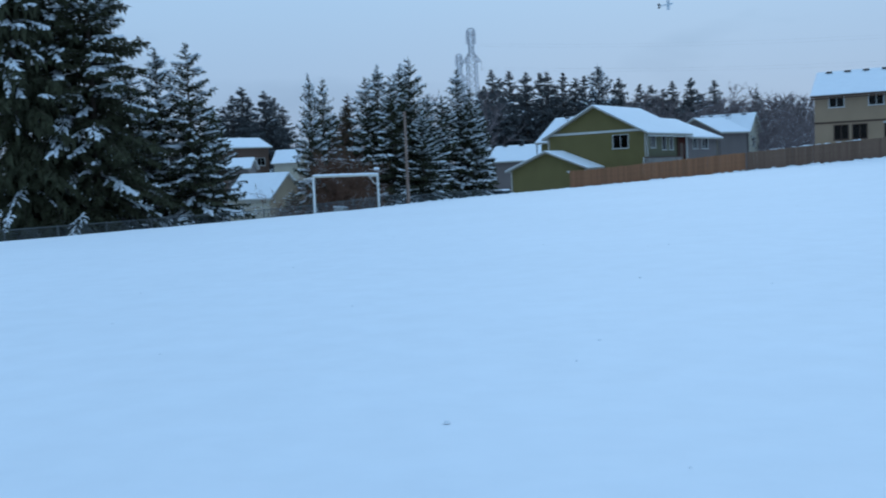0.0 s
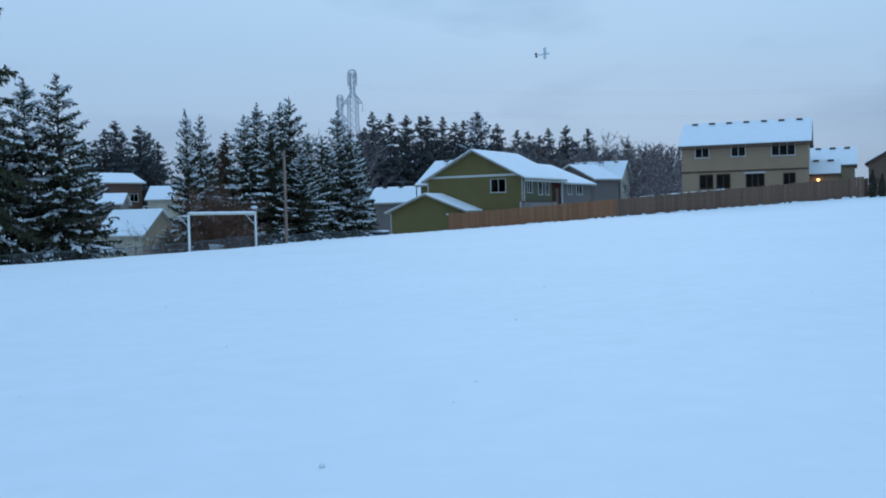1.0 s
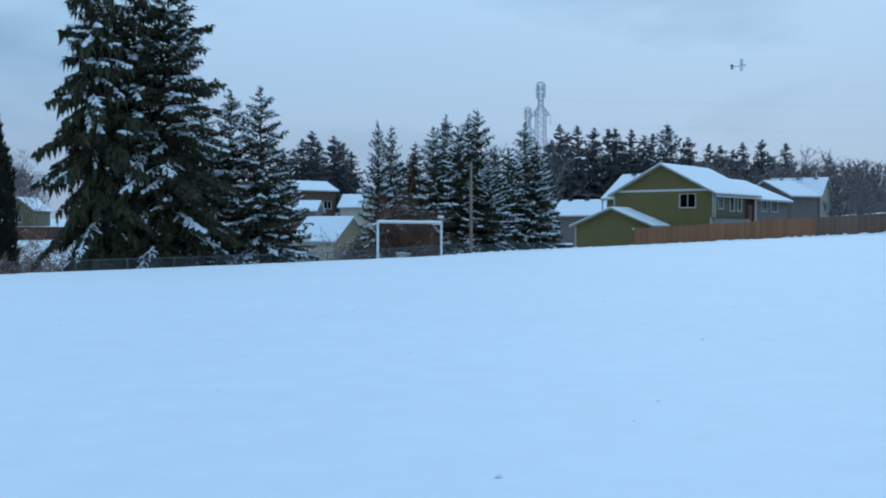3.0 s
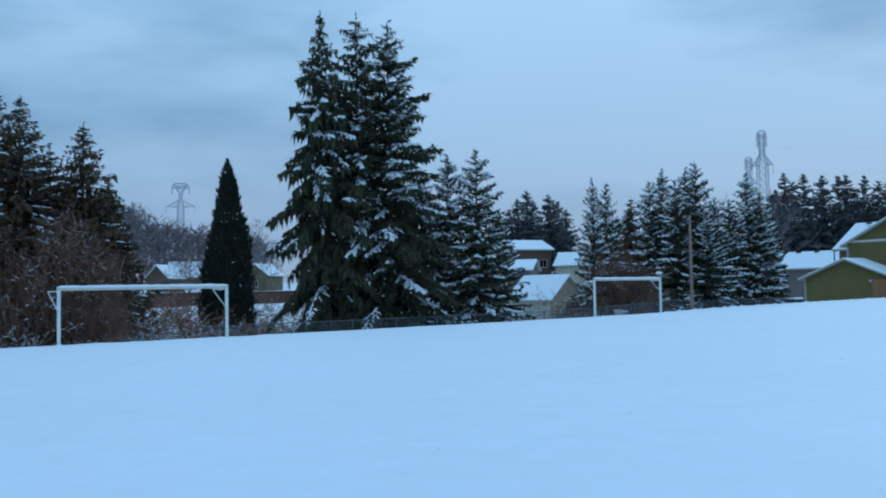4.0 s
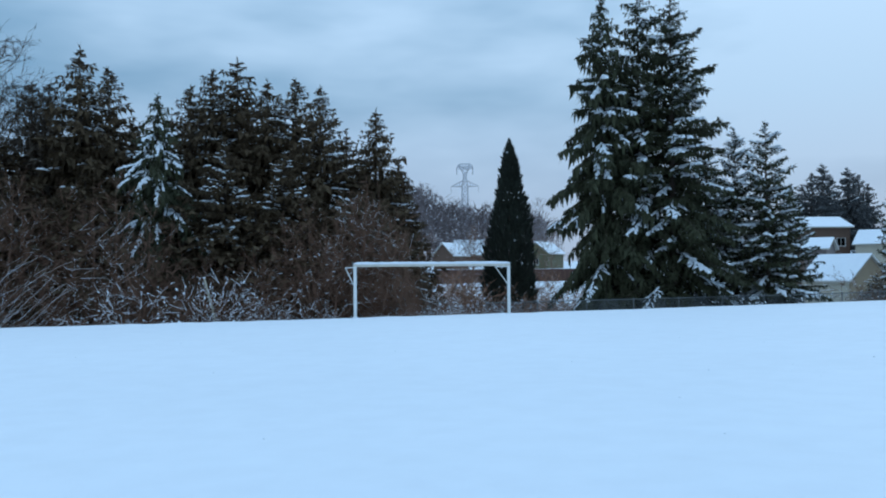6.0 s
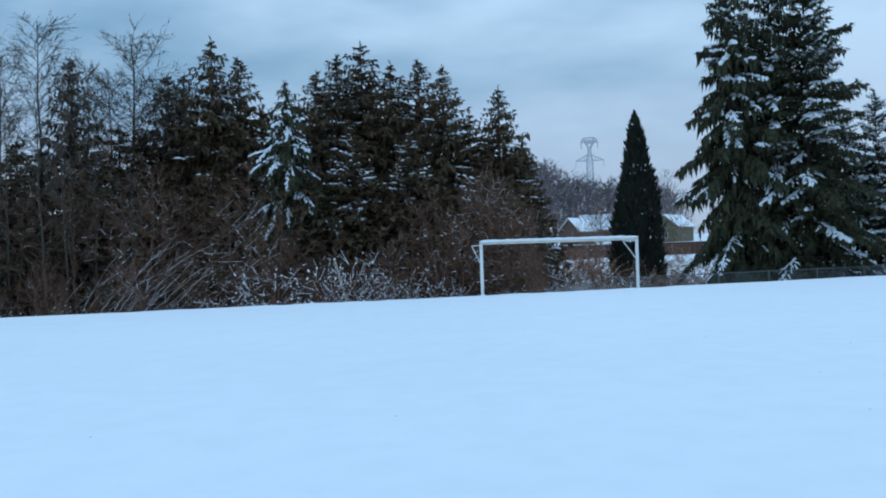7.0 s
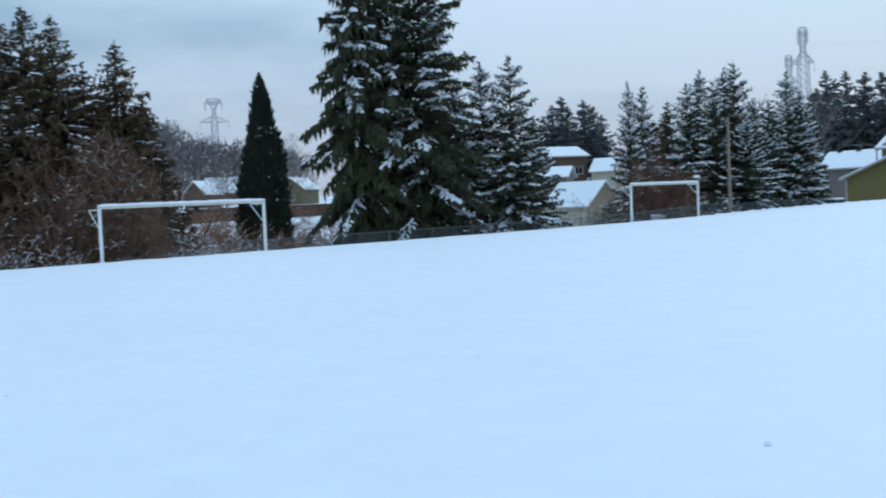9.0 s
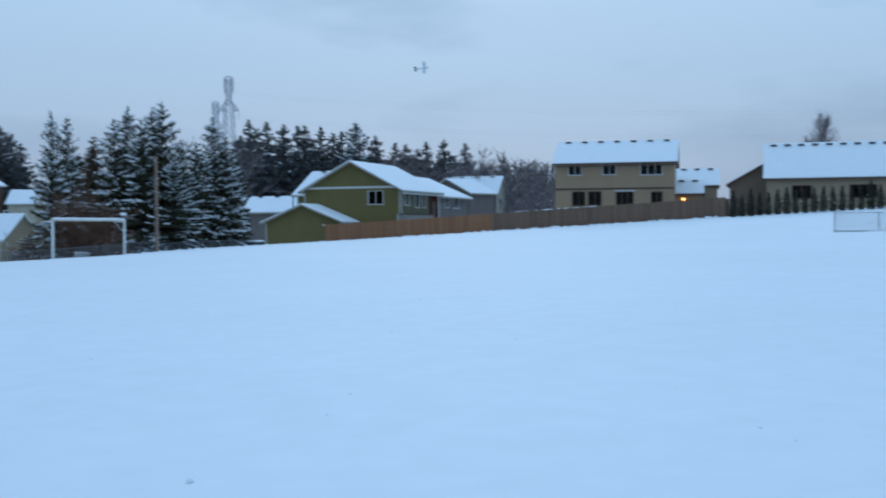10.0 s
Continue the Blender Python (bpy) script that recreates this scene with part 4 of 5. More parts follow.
for i in range(14):
    bare_rows.append((-16.2 - i * 0.42, 142 + 11 * (i % 3), (3.6, 3.9, 3.3, 3.7, 3.0, 3.4, 3.1)[i % 7]))
for az, d, el in bare_rows:
    bare("clump", az, d, el, CLUMP, "far bare trees", girth=1.25)
GREYTREE = "far leafless grey tree dusted with snow"
for az, el in ((30.3, 3.0), (30.55, 2.5), (31.3, 2.1), (32.7, 2.4), (33.3, 3.0), (26.6, 2.2), (25.7, 2.7), (29.2, 2.3)):
    bare("thin", az, 146 + az % 1.0 * 8, el, "slender leafless tree before the far houses", "far bare trees", girth=0.8)
for i, (az, el) in enumerate(((-16.9, 4.8), (-17.9, 4.6), (-19.1, 4.1), (-19.9, 3.9), (-20.7, 3.7), (-15.4, 4.3), (-21.6, 3.3))):
    bare("round", az, 150 + 12 * (i % 3), el, GREYTREE, "far bare trees", girth=0.9)
for i, (az, el) in enumerate(((-11.3, 4.2), (-12.1, 4.6), (-12.9, 4.5), (-13.8, 4.2), (-3.0, 5.3), (-0.2, 5.2))):
    bare("round", az, 160 + 6 * (i % 3), el, GREYTREE, "far bare trees", girth=1.15)
for az, el in ((-35.65, 6.3), (-34.9, 5.0)):
    bare("broom", az, 150, el, "far leafless tree with a round grey crown", "far bare trees", girth=0.95)
for i in range(8):
    bare(("grey_a", "grey_b")[i % 2], -18.7 - i * 0.4, 124 + 6 * (i % 3), w_rng.uniform(2.2, 3.4), GREYTREE, "far bare trees", girth=1.3)
for i in range(20):
    bare(("grey_a", "grey_b")[i % 2], -10.2 - i * 0.6, 162 + 14 * (i % 3), w_rng.uniform(2.8, 4.0), GREYTREE, "far bare trees", girth=1.2)
for i, (az, el) in enumerate(((33.3, 5.2), (32.6, 5.0), (31.8, 4.5), (31.1, 4.0), (30.3, 3.9), (29.5, 4.1), (26.7, 4.3), (25.8, 3.3), (25.2, 3.0), (34.2, 5.0), (28.6, 3.6), (27.4, 3.8))):
    bare(("grey_a", "grey_b")[i % 2], az, 218 + 9 * (i % 3), el, GREYTREE, "far bare trees", girth=1.0)
for i in range(15):
    bare(("grey_a", "grey_b")[i % 2], 34.0 - i * 0.6, 228 + 9 * (i % 4), 4.4 - 0.08 * i + w_rng.uniform(-0.5, 0.4), GREYTREE, "far bare trees", girth=1.25)

# ---- goals ----


def build_goal(m, group, reach, drop):
    """Full-size goal: two square posts, a crossbar, net brackets behind, snow on the bar."""
    w, h = 7.2, 2.36
    goal = thing("soccer_goal", m, "white steel soccer goal without a net, snow on its bar", "soccer goal", group)
    for x in (-w / 2, w / 2):
        bm = box(x - 0.06, -0.06, -0.3, x + 0.06, 0.06, h, 0.02)
        part("post", bm, M_GOAL, goal)
        seg = [((x, 0.05, h - 0.14), (x, reach, h - 0.14), 0.022, 0.022), ((x, reach, h - 0.14), (x, 0.05, h - 0.14 - drop), 0.020, 0.020)]
        part("bracket", tube_mesh("bracket", seg, M_GOAL, 8), None, goal)
        bm = bmesh.new()
        bmesh.ops.create_cone(bm, cap_ends=True, segments=14, radius1=0.30, radius2=0.10, depth=0.16, matrix=pose(x, -0.02, 0.05))
        part("snow_mound", bm, M_SNOWLUMP, goal)
    part("crossbar", box(-w / 2 - 0.06, -0.062, h - 0.11, w / 2 + 0.06, 0.062, h + 0.01, 0.02), M_RUST, goal, "stained white crossbar")
    bm = bmesh.new()
    cuts = 40
    r = random.Random(3)
    rings = []
    for i in range(cuts + 1):
        x = -w / 2 - 0.06 + (w + 0.12) * i / cuts
        t = 0.085 + r.uniform(-0.015, 0.015)
        if i in (0, cuts):
            t *= 0.4
        rings.append([bm.verts.new((x, yy, h + 0.01 + zz * t)) for yy, zz in ((-0.075, -0.25), (-0.07, 0.6), (0.0, 1.0), (0.07, 0.6), (0.075, -0.25))])
    for p_, q_ in zip(rings, rings[1:]):
        for k in range(4):
            bm.faces.new((p_[k], q_[k], q_[k + 1], p_[k + 1]))
    part("snow", bm, M_SNOWLUMP, goal, "line of snow on the bar")
    return goal


def goal_pose(az, d, turn, sunk):
    x, y = bearing(az, d)
    return pose(x, y, gz(x, y) - sunk, 0, 0, turn)


build_goal(goal_pose(32.38, 43.0, 54, 0.09), "soccer goals", 1.4, 0.82)
build_goal(goal_pose(5.03, 62.6, 61, 0.12), "soccer goals", 0.7, 0.65)

# ---- chain-link fence along the drop ----


def chain_link(name, a, b0, b1, h, label, top_z=None):
    """Posts, rails and a woven wire net along a line of constant a."""
    x, y = field(a, b0)
    f = thing(name, pose(x, y, gz(x, y), 0, 0, 54), label, "chain-link fence")
    zb = gz(x, y)
    n = max(1, round((b1 - b0) / 3.0))
    base = [(i * (b1 - b0) / n, gz(*field(a, b0 + i * (b1 - b0) / n)) - zb) for i in range(n + 1)]
    for u, z in base:
        part("post", tube_mesh("post", [((u, 0, z - 0.4), (u, 0, z + h + 0.04), 0.032, 0.032), ((u, 0, z + h + 0.03), (u, 0, z + h + 0.07), 0.04, 0.01)], M_STEEL, 8), None, f)
    rails, net = [], []
    for (u0, z0), (u1, z1) in zip(base, base[1:]):
        rails.append(((u0, 0, z0 + h), (u1, 0, z1 + h), 0.024, 0.024))
        k = int((u1 - u0) / 0.12)
        for i in range(k):
            s0 = u0 + (u1 - u0) * i / k
            for sg in (1, -1):
                p, q = s0, s0 + sg * h
                lo, hi = min(max(p, u0), u1), min(max(q, u0), u1)
                frac = abs(hi - lo) / h
                zz = z0 + (z1 - z0) * (s0 - u0) / (u1 - u0)
                net.append(((lo, 0, zz), (hi, 0, zz + h * frac), 0.009, 0.009))
    for rail in rails:
        part("top_rail", tube_mesh("top_rail", [rail], M_STEEL, 8), None, f)
    part("wire_net", tube_mesh("wire_net", net, M_STEEL, 3, False), None, f)
    return f


chain_link("chain_link_fence", -48.0, 22.0, 62.0, 1.2, "grey chain-link fence along the drop behind the field")
chain_link("chain_link_fence", -48.0, 62.0, 74.5, 1.0, "grey chain-link fence beside snowy firs")


# ---- parked cars beyond the field's edge ----


def parked_car(az, d, top_el, turn):
    """A saloon car under snow: body, cabin, windows, wheels, snow cover."""
    x, y = bearing(az, d)
    z = EYE_Z + d * math.tan(radians(top_el)) - 1.58
    car = thing("parked_car", pose(x, y, z, 0, 0, turn), "dark parked car buried under smooth snow", "car", "parked cars")
    part("body", box(-2.1, -0.85, 0.28, 2.1, 0.85, 0.88, 0.1), M_CAR, car)
    bm = bmesh.new()
    lo = [bm.verts.new(p) for p in ((-1.5, -0.78, 0.88), (1.2, -0.78, 0.88), (1.2, 0.78, 0.88), (-1.5, 0.78, 0.88))]
    hi = [bm.verts.new(p) for p in ((-1.0, -0.62, 1.42), (0.6, -0.62, 1.42), (0.6, 0.62, 1.42), (-1.0, 0.62, 1.42))]
    bm.faces.new(hi)
    for k in range(4):
        bm.faces.new((lo[k], lo[(k + 1) % 4], hi[(k + 1) % 4], hi[k]))
    part("cabin", bm, M_CAR, car)
    for sx in (-1.35, 1.35):
        for sy in (-0.8, 0.8):
            bm = bmesh.new()
            bmesh.ops.create_cone(bm, cap_ends=True, segments=18, radius1=0.31, radius2=0.31, depth=0.2, matrix=pose(sx, sy, 0.31, 90))
            part("wheel", bm, M_BLACK, car)
    for x0, x1, z0, z1, w in ((-2.1, -1.4, 0.885, 1.0, 0.8), (1.1, 2.1, 0.885, 1.0, 0.8), (-1.05, 0.65, 1.425, 1.58, 0.62)):
        part("snow_cover", slab(((x0, -w, z0), (x1, -w, z0), (x1, w, z0), (x0, w, z0)), 0.0, z1 - z0, 0.12), M_SNOWLUMP, car, "thick rounded snow cover")
    return car


# ---- houses ----


def wall_panel(width, height, holes, thick=0.2, gable=0.0):
    """A wall in the xz plane with openings cut through it, and a gable on top."""
    bm = bmesh.new()
    xs = sorted({0.0, width, *[h[0] for h in holes], *[h[0] + h[2] for h in holes]})
    zs = sorted({0.0, height, *[h[1] for h in holes], *[h[1] + h[3] for h in holes]})

    def open_(x, z):
        return any(h[0] < x < h[0] + h[2] and h[1] < z < h[1] + h[3] for h in holes)

    def quad(*pts):
        bm.faces.new([bm.verts.new(p) for p in pts])

    for x0, x1 in zip(xs, xs[1:]):
        for z0, z1 in zip(zs, zs[1:]):
            if not open_((x0 + x1) / 2, (z0 + z1) / 2):
                quad((x0, 0, z0), (x1, 0, z0), (x1, 0, z1), (x0, 0, z1))
                quad((x0, thick, z0), (x0, thick, z1), (x1, thick, z1), (x1, thick, z0))
    for x, z, w, h in holes:
        quad((x, 0, z), (x + w, 0, z), (x + w, thick, z), (x, thick, z))
        quad((x, 0, z + h), (x, thick, z + h), (x + w, thick, z + h), (x + w, 0, z + h))
        quad((x, 0, z), (x, thick, z), (x, thick, z + h), (x, 0, z + h))
        quad((x + w, 0, z), (x + w, 0, z + h), (x + w, thick, z + h), (x + w, thick, z))
    for x in (0, width):
        quad((x, 0, 0), (x, thick, 0), (x, thick, height), (x, 0, height))
    if gable:
        quad((0, 0, height), (width, 0, height), (width / 2, 0, height + gable))
        quad((0, thick, height), (width / 2, thick, height + gable), (width, thick, height))
    else:
        quad((0, 0, height), (width, 0, height), (width, thick, height), (0, thick, height))
    bmesh.ops.remove_doubles(bm, verts=bm.verts, dist=0.0005)
    bmesh.ops.recalc_face_normals(bm, faces=bm.faces)
    return bm


def slab(corners, t0, t1, inset=0.0):
    """A sloping slab over four corners, from t0 to t1 above them; inset rounds its upper edge."""
    bm = bmesh.new()
    c = [Vector(p) for p in corners]
    mid = sum(c, Vector()) / 4
    rings = [[p + Vector((0, 0, t0)) for p in c], [p + Vector((0, 0, t0 + (t1 - t0) * (0.55 if inset else 1.0))) for p in c]]
    if inset:
        rings.append([p + (mid - p).normalized() * inset + Vector((0, 0, t1)) for p in c])
    vs = [[bm.verts.new(p) for p in r] for r in rings]
    bm.faces.new(vs[0][::-1])
    bm.faces.new(vs[-1])
    for lo, hi in zip(vs, vs[1:]):
        for k in range(4):
            bm.faces.new((lo[k], lo[(k + 1) % 4], hi[(k + 1) % 4], hi[k]))
    bmesh.ops.recalc_face_normals(bm, faces=bm.faces)
    return bm


def add_window(parent, m, w, h, mullions=1, sill=True, frame_mat=None):
    """A window in its opening: frame bars, panes and a sill."""
    fm = frame_mat or M_TRIM
    win = part("window", box(-0.05, -0.03, -0.05, w + 0.05, 0.0, 0.0, 0.005), fm, parent, "", m)
    bm = bmesh.new()
    t = 0.05
    for x0, z0, x1, z1 in ((-t, h, w + t, h + t), (-t, 0, 0.03, h), (w - 0.03, 0, w + t, h)):
        bm_box(bm, x0, -0.035, z0, x1, 0.09, z1)
    for i in range(mullions):
        x = w * (i + 1) / (mullions + 1)
        bm_box(bm, x - 0.025, 0.0, 0, x + 0.025, 0.09, h)
    part("frame", bm, fm, win)
    for i in range(mullions + 1):
        x0, x1 = w * i / (mullions + 1), w * (i + 1) / (mullions + 1)
        ob = part("pane", box(x0 + 0.03, 0.05, 0.01, x1 - 0.03, 0.058, h - 0.01), M_GLASS, win)
        ob.visible_shadow = False
    if sill:
        part("sill", box(-0.1, -0.09, -0.11, w + 0.1, -0.03, -0.05, 0.01), fm, win)
    return win


def building(name, label, at_, turn, w, dep, eave, rise, ridge, wall_mat, front=(), right=(), left=(), over=0.4, vents=0, trim=None, snow=0.22, below=1.2,
             trims=True, vent_on="front", group="houses", right_mat=None, front_mat=None):
    """A house with its front-left base corner at at_. ridge 'x' runs along the front, 'y' away from it."""
    trim = trim or M_TRIM
    x, y, z = at_
    c, s = math.cos(radians(turn)), math.sin(radians(turn))
    below = max(below, 0.4 + z - min(gz(x + c * i - s * j, y + s * i + c * j) for i in (0, w) for j in (0, dep)))     # walls go down into the snow
    h = thing(name, pose(x, y, z, 0, 0, turn), label, "house", group)
    gx, gy = (0.0, rise) if ridge == "x" else (rise, 0.0)
    front_m = Matrix.Identity(4)
    right_m = Matrix.Translation((w, 0, 0)) @ pose(0, 0, 0, 0, 0, 90)
    back_m = Matrix.Translation((w, dep, 0)) @ pose(0, 0, 0, 0, 0, 180)
    left_m = Matrix.Translation((0, dep, 0)) @ pose(0, 0, 0, 0, 0, -90)
    for m, width, holes, g in ((front_m, w, front, gx), (right_m, dep, right, gy), (back_m, w, (), gx), (left_m, dep, left, gy)):
        cut = [(a, b + below, c, d) for a, b, c, d, *_ in holes]
        bm = wall_panel(width - (0.0 if m in (front_m, back_m) else 0.0), eave + below, cut, 0.2, g)
        wm = m @ Matrix.Translation((0, 0, -below))
        if m is right_m or m is left_m:
            bmesh.ops.scale(bm, vec=((width - 0.41) / width, 1, 1), verts=bm.verts)
            cut_m = wm @ Matrix.Translation((0.205, 0, 0))
        else:
            cut_m = wm
        face = right_mat if right_mat and m is right_m else front_mat if front_mat and m is front_m else wall_mat
        part("wall", bm, face, h, "", cut_m)
        for a, b, c, d, *rest in holes:
            k = (width - 0.41) / width if (m is right_m or m is left_m) else 1.0
            off = 0.205 if k < 1 else 0.0
            add_window(h, m @ Matrix.Translation((a * k + off, 0, b)), c * k, d, rest[0] if rest else 1, True, trim if len(rest) < 2 else rest[1])
    part("floor_slab", box(0.25, 0.25, -below, w - 0.25, dep - 0.25, -below + 0.2), M_SHINGLE, h)
    zr = eave + rise
    if ridge == "x":
        sl = rise / (dep / 2)
        e0 = eave - over * sl
        planes = (((-over, -over, e0), (w + over, -over, e0), (w + over, dep / 2, zr), (-over, dep / 2, zr)),
                  ((-over, dep / 2, zr), (w + over, dep / 2, zr), (w + over, dep + over, e0), (-over, dep + over, e0)))
    else:
        sl = rise / (w / 2)
        e0 = eave - over * sl
        planes = (((-over, -over, e0), (w / 2, -over, zr), (w / 2, dep + over, zr), (-over, dep + over, e0)),
                  ((w / 2, -over, zr), (w + over, -over, e0), (w + over, dep + over, e0), (w / 2, dep + over, zr)))
    for pl in planes:
        roof = part("roof", slab(pl, 0.0, 0.17), M_FASCIA if trims else M_DARKTRIM, h)
        part("roof_snow", slab(pl, 0.175, 0.175 + snow * 0.6, 0.10), M_SNOWLUMP, roof, "smooth white snow on the roof")
    for i in range(vents):
        t = (i + 0.5) / vents
        if ridge == "x":
            vx, vy, vz = w * t, dep / 2 - 0.35, zr - 0.35 * sl + 0.36
        else:
            vx, vy, vz = w / 2 + 0.5, dep * t, zr - 0.5 * sl + 0.36
        part("roof_vent", box(vx - 0.28, vy - 0.22, vz - 0.12, vx + 0.28, vy + 0.22, vz + 0.03, 0.03), M_SHINGLE, h, "dark roof vent above the snow")
    return h


def at(a, b, z=None, lift=0.0):
    x, y = field(a, b)
    return x, y, (gz(x, y) if z is None else z) + lift


# olive house with its garage, gable towards the field
olive = building("olive_house", "two-storey olive green house with white trim and snowy roof", at(-53.4, 95.0, -0.3), -36, 11.4, 11.0, 5.7, 2.95, "y", M_GREEN,
                 front=((7.7, 4.2, 1.75, 1.35, 1),), right=((1.0, 4.1, 1.35, 1.25, 1), (4.1, 3.9, 1.15, 1.45, 0), (6.2, 3.9, 1.0, 1.45, 0)), over=0.55, right_mat=M_SAGE, snow=0.16)
part("trim_board", box(0.3, -0.05, 5.86, 11.1, -0.004, 6.1, 0.01), M_TRIM, olive, "white trim board under the gable")
part("corner_board", box(11.27, -0.05, 0.0, 11.46, -0.004, 5.5, 0.01), M_FASCIA, olive, "pale corner board")
part("corner_board", box(-0.06, -0.05, 0.0, 0.14, -0.004, 5.5, 0.01), M_FASCIA, olive, "pale corner board")
part("downspout", tube_mesh("downspout", [((11.56, 0.10, -0.6), (11.56, 0.10, 5.2), 0.05, 0.05), ((11.56, 0.10, 5.2), (11.85, -0.1, 5.45), 0.05, 0.05)], M_TRIM, 8), None, olive, "white downspout")
part("gutter", box(11.92, -0.55, 5.22, 12.04, 11.5, 5.34, 0.02), M_TRIM, olive, "white gutter along the eave")
# Flat panel instead of a recess; its dark colour includes the recess's shade.
porch = part("porch", box(11.404, 8.2, 2.4, 11.44, 10.75, 5.35, 0.005), M_SHADED_ENTRY, olive, "flat dark red-brown panel, the entry recess's shade in its colour")
part("door", box(11.444, 8.9, 2.5, 11.49, 9.85, 4.6, 0.01), M_DARKTRIM, porch, "dark panelled door")
part("post", box(11.444, 10.62, 2.4, 11.62, 10.80, 5.35, 0.01), M_TRIM, porch, "white porch post")
part("post", box(11.444, 8.12, 2.4, 11.58, 8.22, 5.35, 0.01), M_DARKTRIM, porch)
lower = part("lower_wall", box(11.42, -0.55, -0.8, 12.0, 8.1, 3.02, 0.01), M_STONE, olive, "grey stone-faced lower wall")
# Dark strip put in for the shadow beneath the overhanging upper storey.
part("shade_strip", box(11.42, -0.62, 3.024, 12.06, 8.15, 3.12, 0.01), M_DARKTRIM, lower, "dark strip for the shade under the upper storey")
part("corner_post", box(11.36, -0.70, -0.8, 11.46, -0.56, 3.1, 0.01), M_TRIM, lower, "white corner post")
for wy, wz in ((1.9, 4.15), (4.25, 3.95), (6.35, 3.95)):
    part("curtain", box(11.20, wy, wz, 11.23, wy + 0.38, wz + 1.2, 0.01), M_PALE, olive, "pale curtain behind the glass")
building("olive_rear_wing", "lower rear wing of the olive house, grey siding and snowy roof", at(-53.0, 106.4, -0.3), -36, 10.9, 9.6, 5.3, 2.35, "y", M_GREEN,
         right=((1.6, 4.0, 1.4, 1.2, 1), (4.6, 4.0, 2.0, 1.2, 1)), over=0.55, right_mat=M_GREY, snow=0.16)
wing = building("olive_wing", "snow-roofed olive green side wing with white fascia", at(-56.3, 98.5, -0.3), -36, 5.0, 9.0, 5.5, 2.6, "x", M_GREEN, vents=2, over=0.5, snow=0.16)
part("flue", tube_mesh("flue", [((2.1, 2.6, 6.5), (2.1, 2.6, 7.75), 0.07, 0.07), ((2.1, 2.6, 7.75), (2.1, 2.6, 7.85), 0.12, 0.09)], M_STEEL, 8), None, wing, "grey metal flue")
garage = building("olive_garage", "low olive green garage with a snowy gable roof", at(-56.2, 91.6, -0.45), -36, 9.0, 7.0, 2.45, 1.75, "y", M_GREEN, over=0.5, snow=0.13)
part("corner_board", box(8.84, -0.05, 0.0, 9.06, -0.004, 2.3, 0.01), M_FASCIA, garage, "pale corner board")
part("corner_board", box(-0.06, -0.05, 0.0, 0.12, -0.004, 2.3, 0.01), M_FASCIA, garage, "pale corner board")
part("wall_lamp", box(6.9, -0.16, 2.0, 7.2, -0.004, 2.2, 0.03), M_TRIM, garage, "small white wall lamp")

# beige two-storey house
beige = building("beige_house", "two-storey beige house with dark windows and white roof", (*bearing(-21.15, 100.0), 1.82), -29, 11.65, 9.0, 5.9, 2.3, "x", M_BEIGE,
                 front=((1.3, 4.78, 1.3, 0.95, 1), (4.7, 4.78, 1.3, 0.95, 1), (8.4, 4.7, 2.1, 1.05, 2),
                        (1.7, 1.75, 1.25, 1.3, 1, M_DARKTRIM), (3.3, 1.75, 1.25, 1.3, 1, M_DARKTRIM), (6.05, 1.75, 1.65, 1.25, 2, M_DARKTRIM), (9.45, 1.9, 1.05, 1.05, 1, M_DARKTRIM)),
                 over=0.35, vents=7, trims=False, snow=0.16)
part("band_board", box(-0.02, -0.06, 3.25, 11.67, -0.004, 3.42, 0.01), M_DARKTRIM, beige, "brown band board between the storeys")
part("gutter", box(-0.3, -0.55, 5.53, 12.1, -0.42, 5.65, 0.03), M_DARKTRIM, beige)
part("window_hood", box(5.9, -0.12, 3.03, 7.85, -0.004, 3.2, 0.02), M_TRIM, beige, "white snow-capped window head")
building("beige_side_building", "low beige house with a snowy vented roof", (*bearing(-27.95, 108.0), 2.2), -30, 4.2, 6.4, 3.45, 1.8, "x", M_TAN, vents=3, over=0.25, trims=False, snow=0.14)
side_low = building("beige_lean_to", "low beige lean-to with a snowy roof and a lit lamp", (*bearing(-27.85, 103.6), 2.2), -30, 2.7, 4.0, 2.5, 1.3, "x", M_BEIGE, vents=2, over=0.25, trims=False, snow=0.14)
bulb = bmesh.new()
bmesh.ops.create_uvsphere(bulb, u_segments=12, v_segments=8, radius=0.11, matrix=Matrix.Translation((0.9, -0.22, 1.95)))
part("porch_lamp", bulb, M_LAMP, side_low, "lit orange porch lamp")
part("lamp_bracket", box(0.85, -0.2, 2.04, 0.95, -0.004, 2.14), M_DARKTRIM, side_low)

# tan house at the top of the slope
tx, ty = bearing(-32.8, 94.0)
building("tan_house", "long tan house with a broad snowy roof and vents", (tx, ty, 2.7), -33, 17.0, 8.0, 3.05, 3.15, "x", M_TAN,
         front=((2.2, 1.25, 1.6, 1.05, 1, M_DARKTRIM), (7.0, 1.25, 2.2, 1.05, 2, M_DARKTRIM), (11.5, 1.25, 1.6, 1.05, 1, M_DARKTRIM)), over=0.3, vents=14, trims=False, snow=0.16)
building("tan_side_wing", "low brown side wing with a sloping snowy roof", (*bearing(-30.85, 97.5), 2.7), -33, 6.0, 6.0, 2.65, 1.7, "y", M_BROWNTAN, over=0.3, trims=False, snow=0.12)

# grey house beyond
building("grey_house", "two-storey grey house with white snowy roof", (32.1, 132.3, 0.6), -60, 8.6, 4.6, 5.2, 1.9, "y", M_GREY,
         over=0.4, snow=0.16)
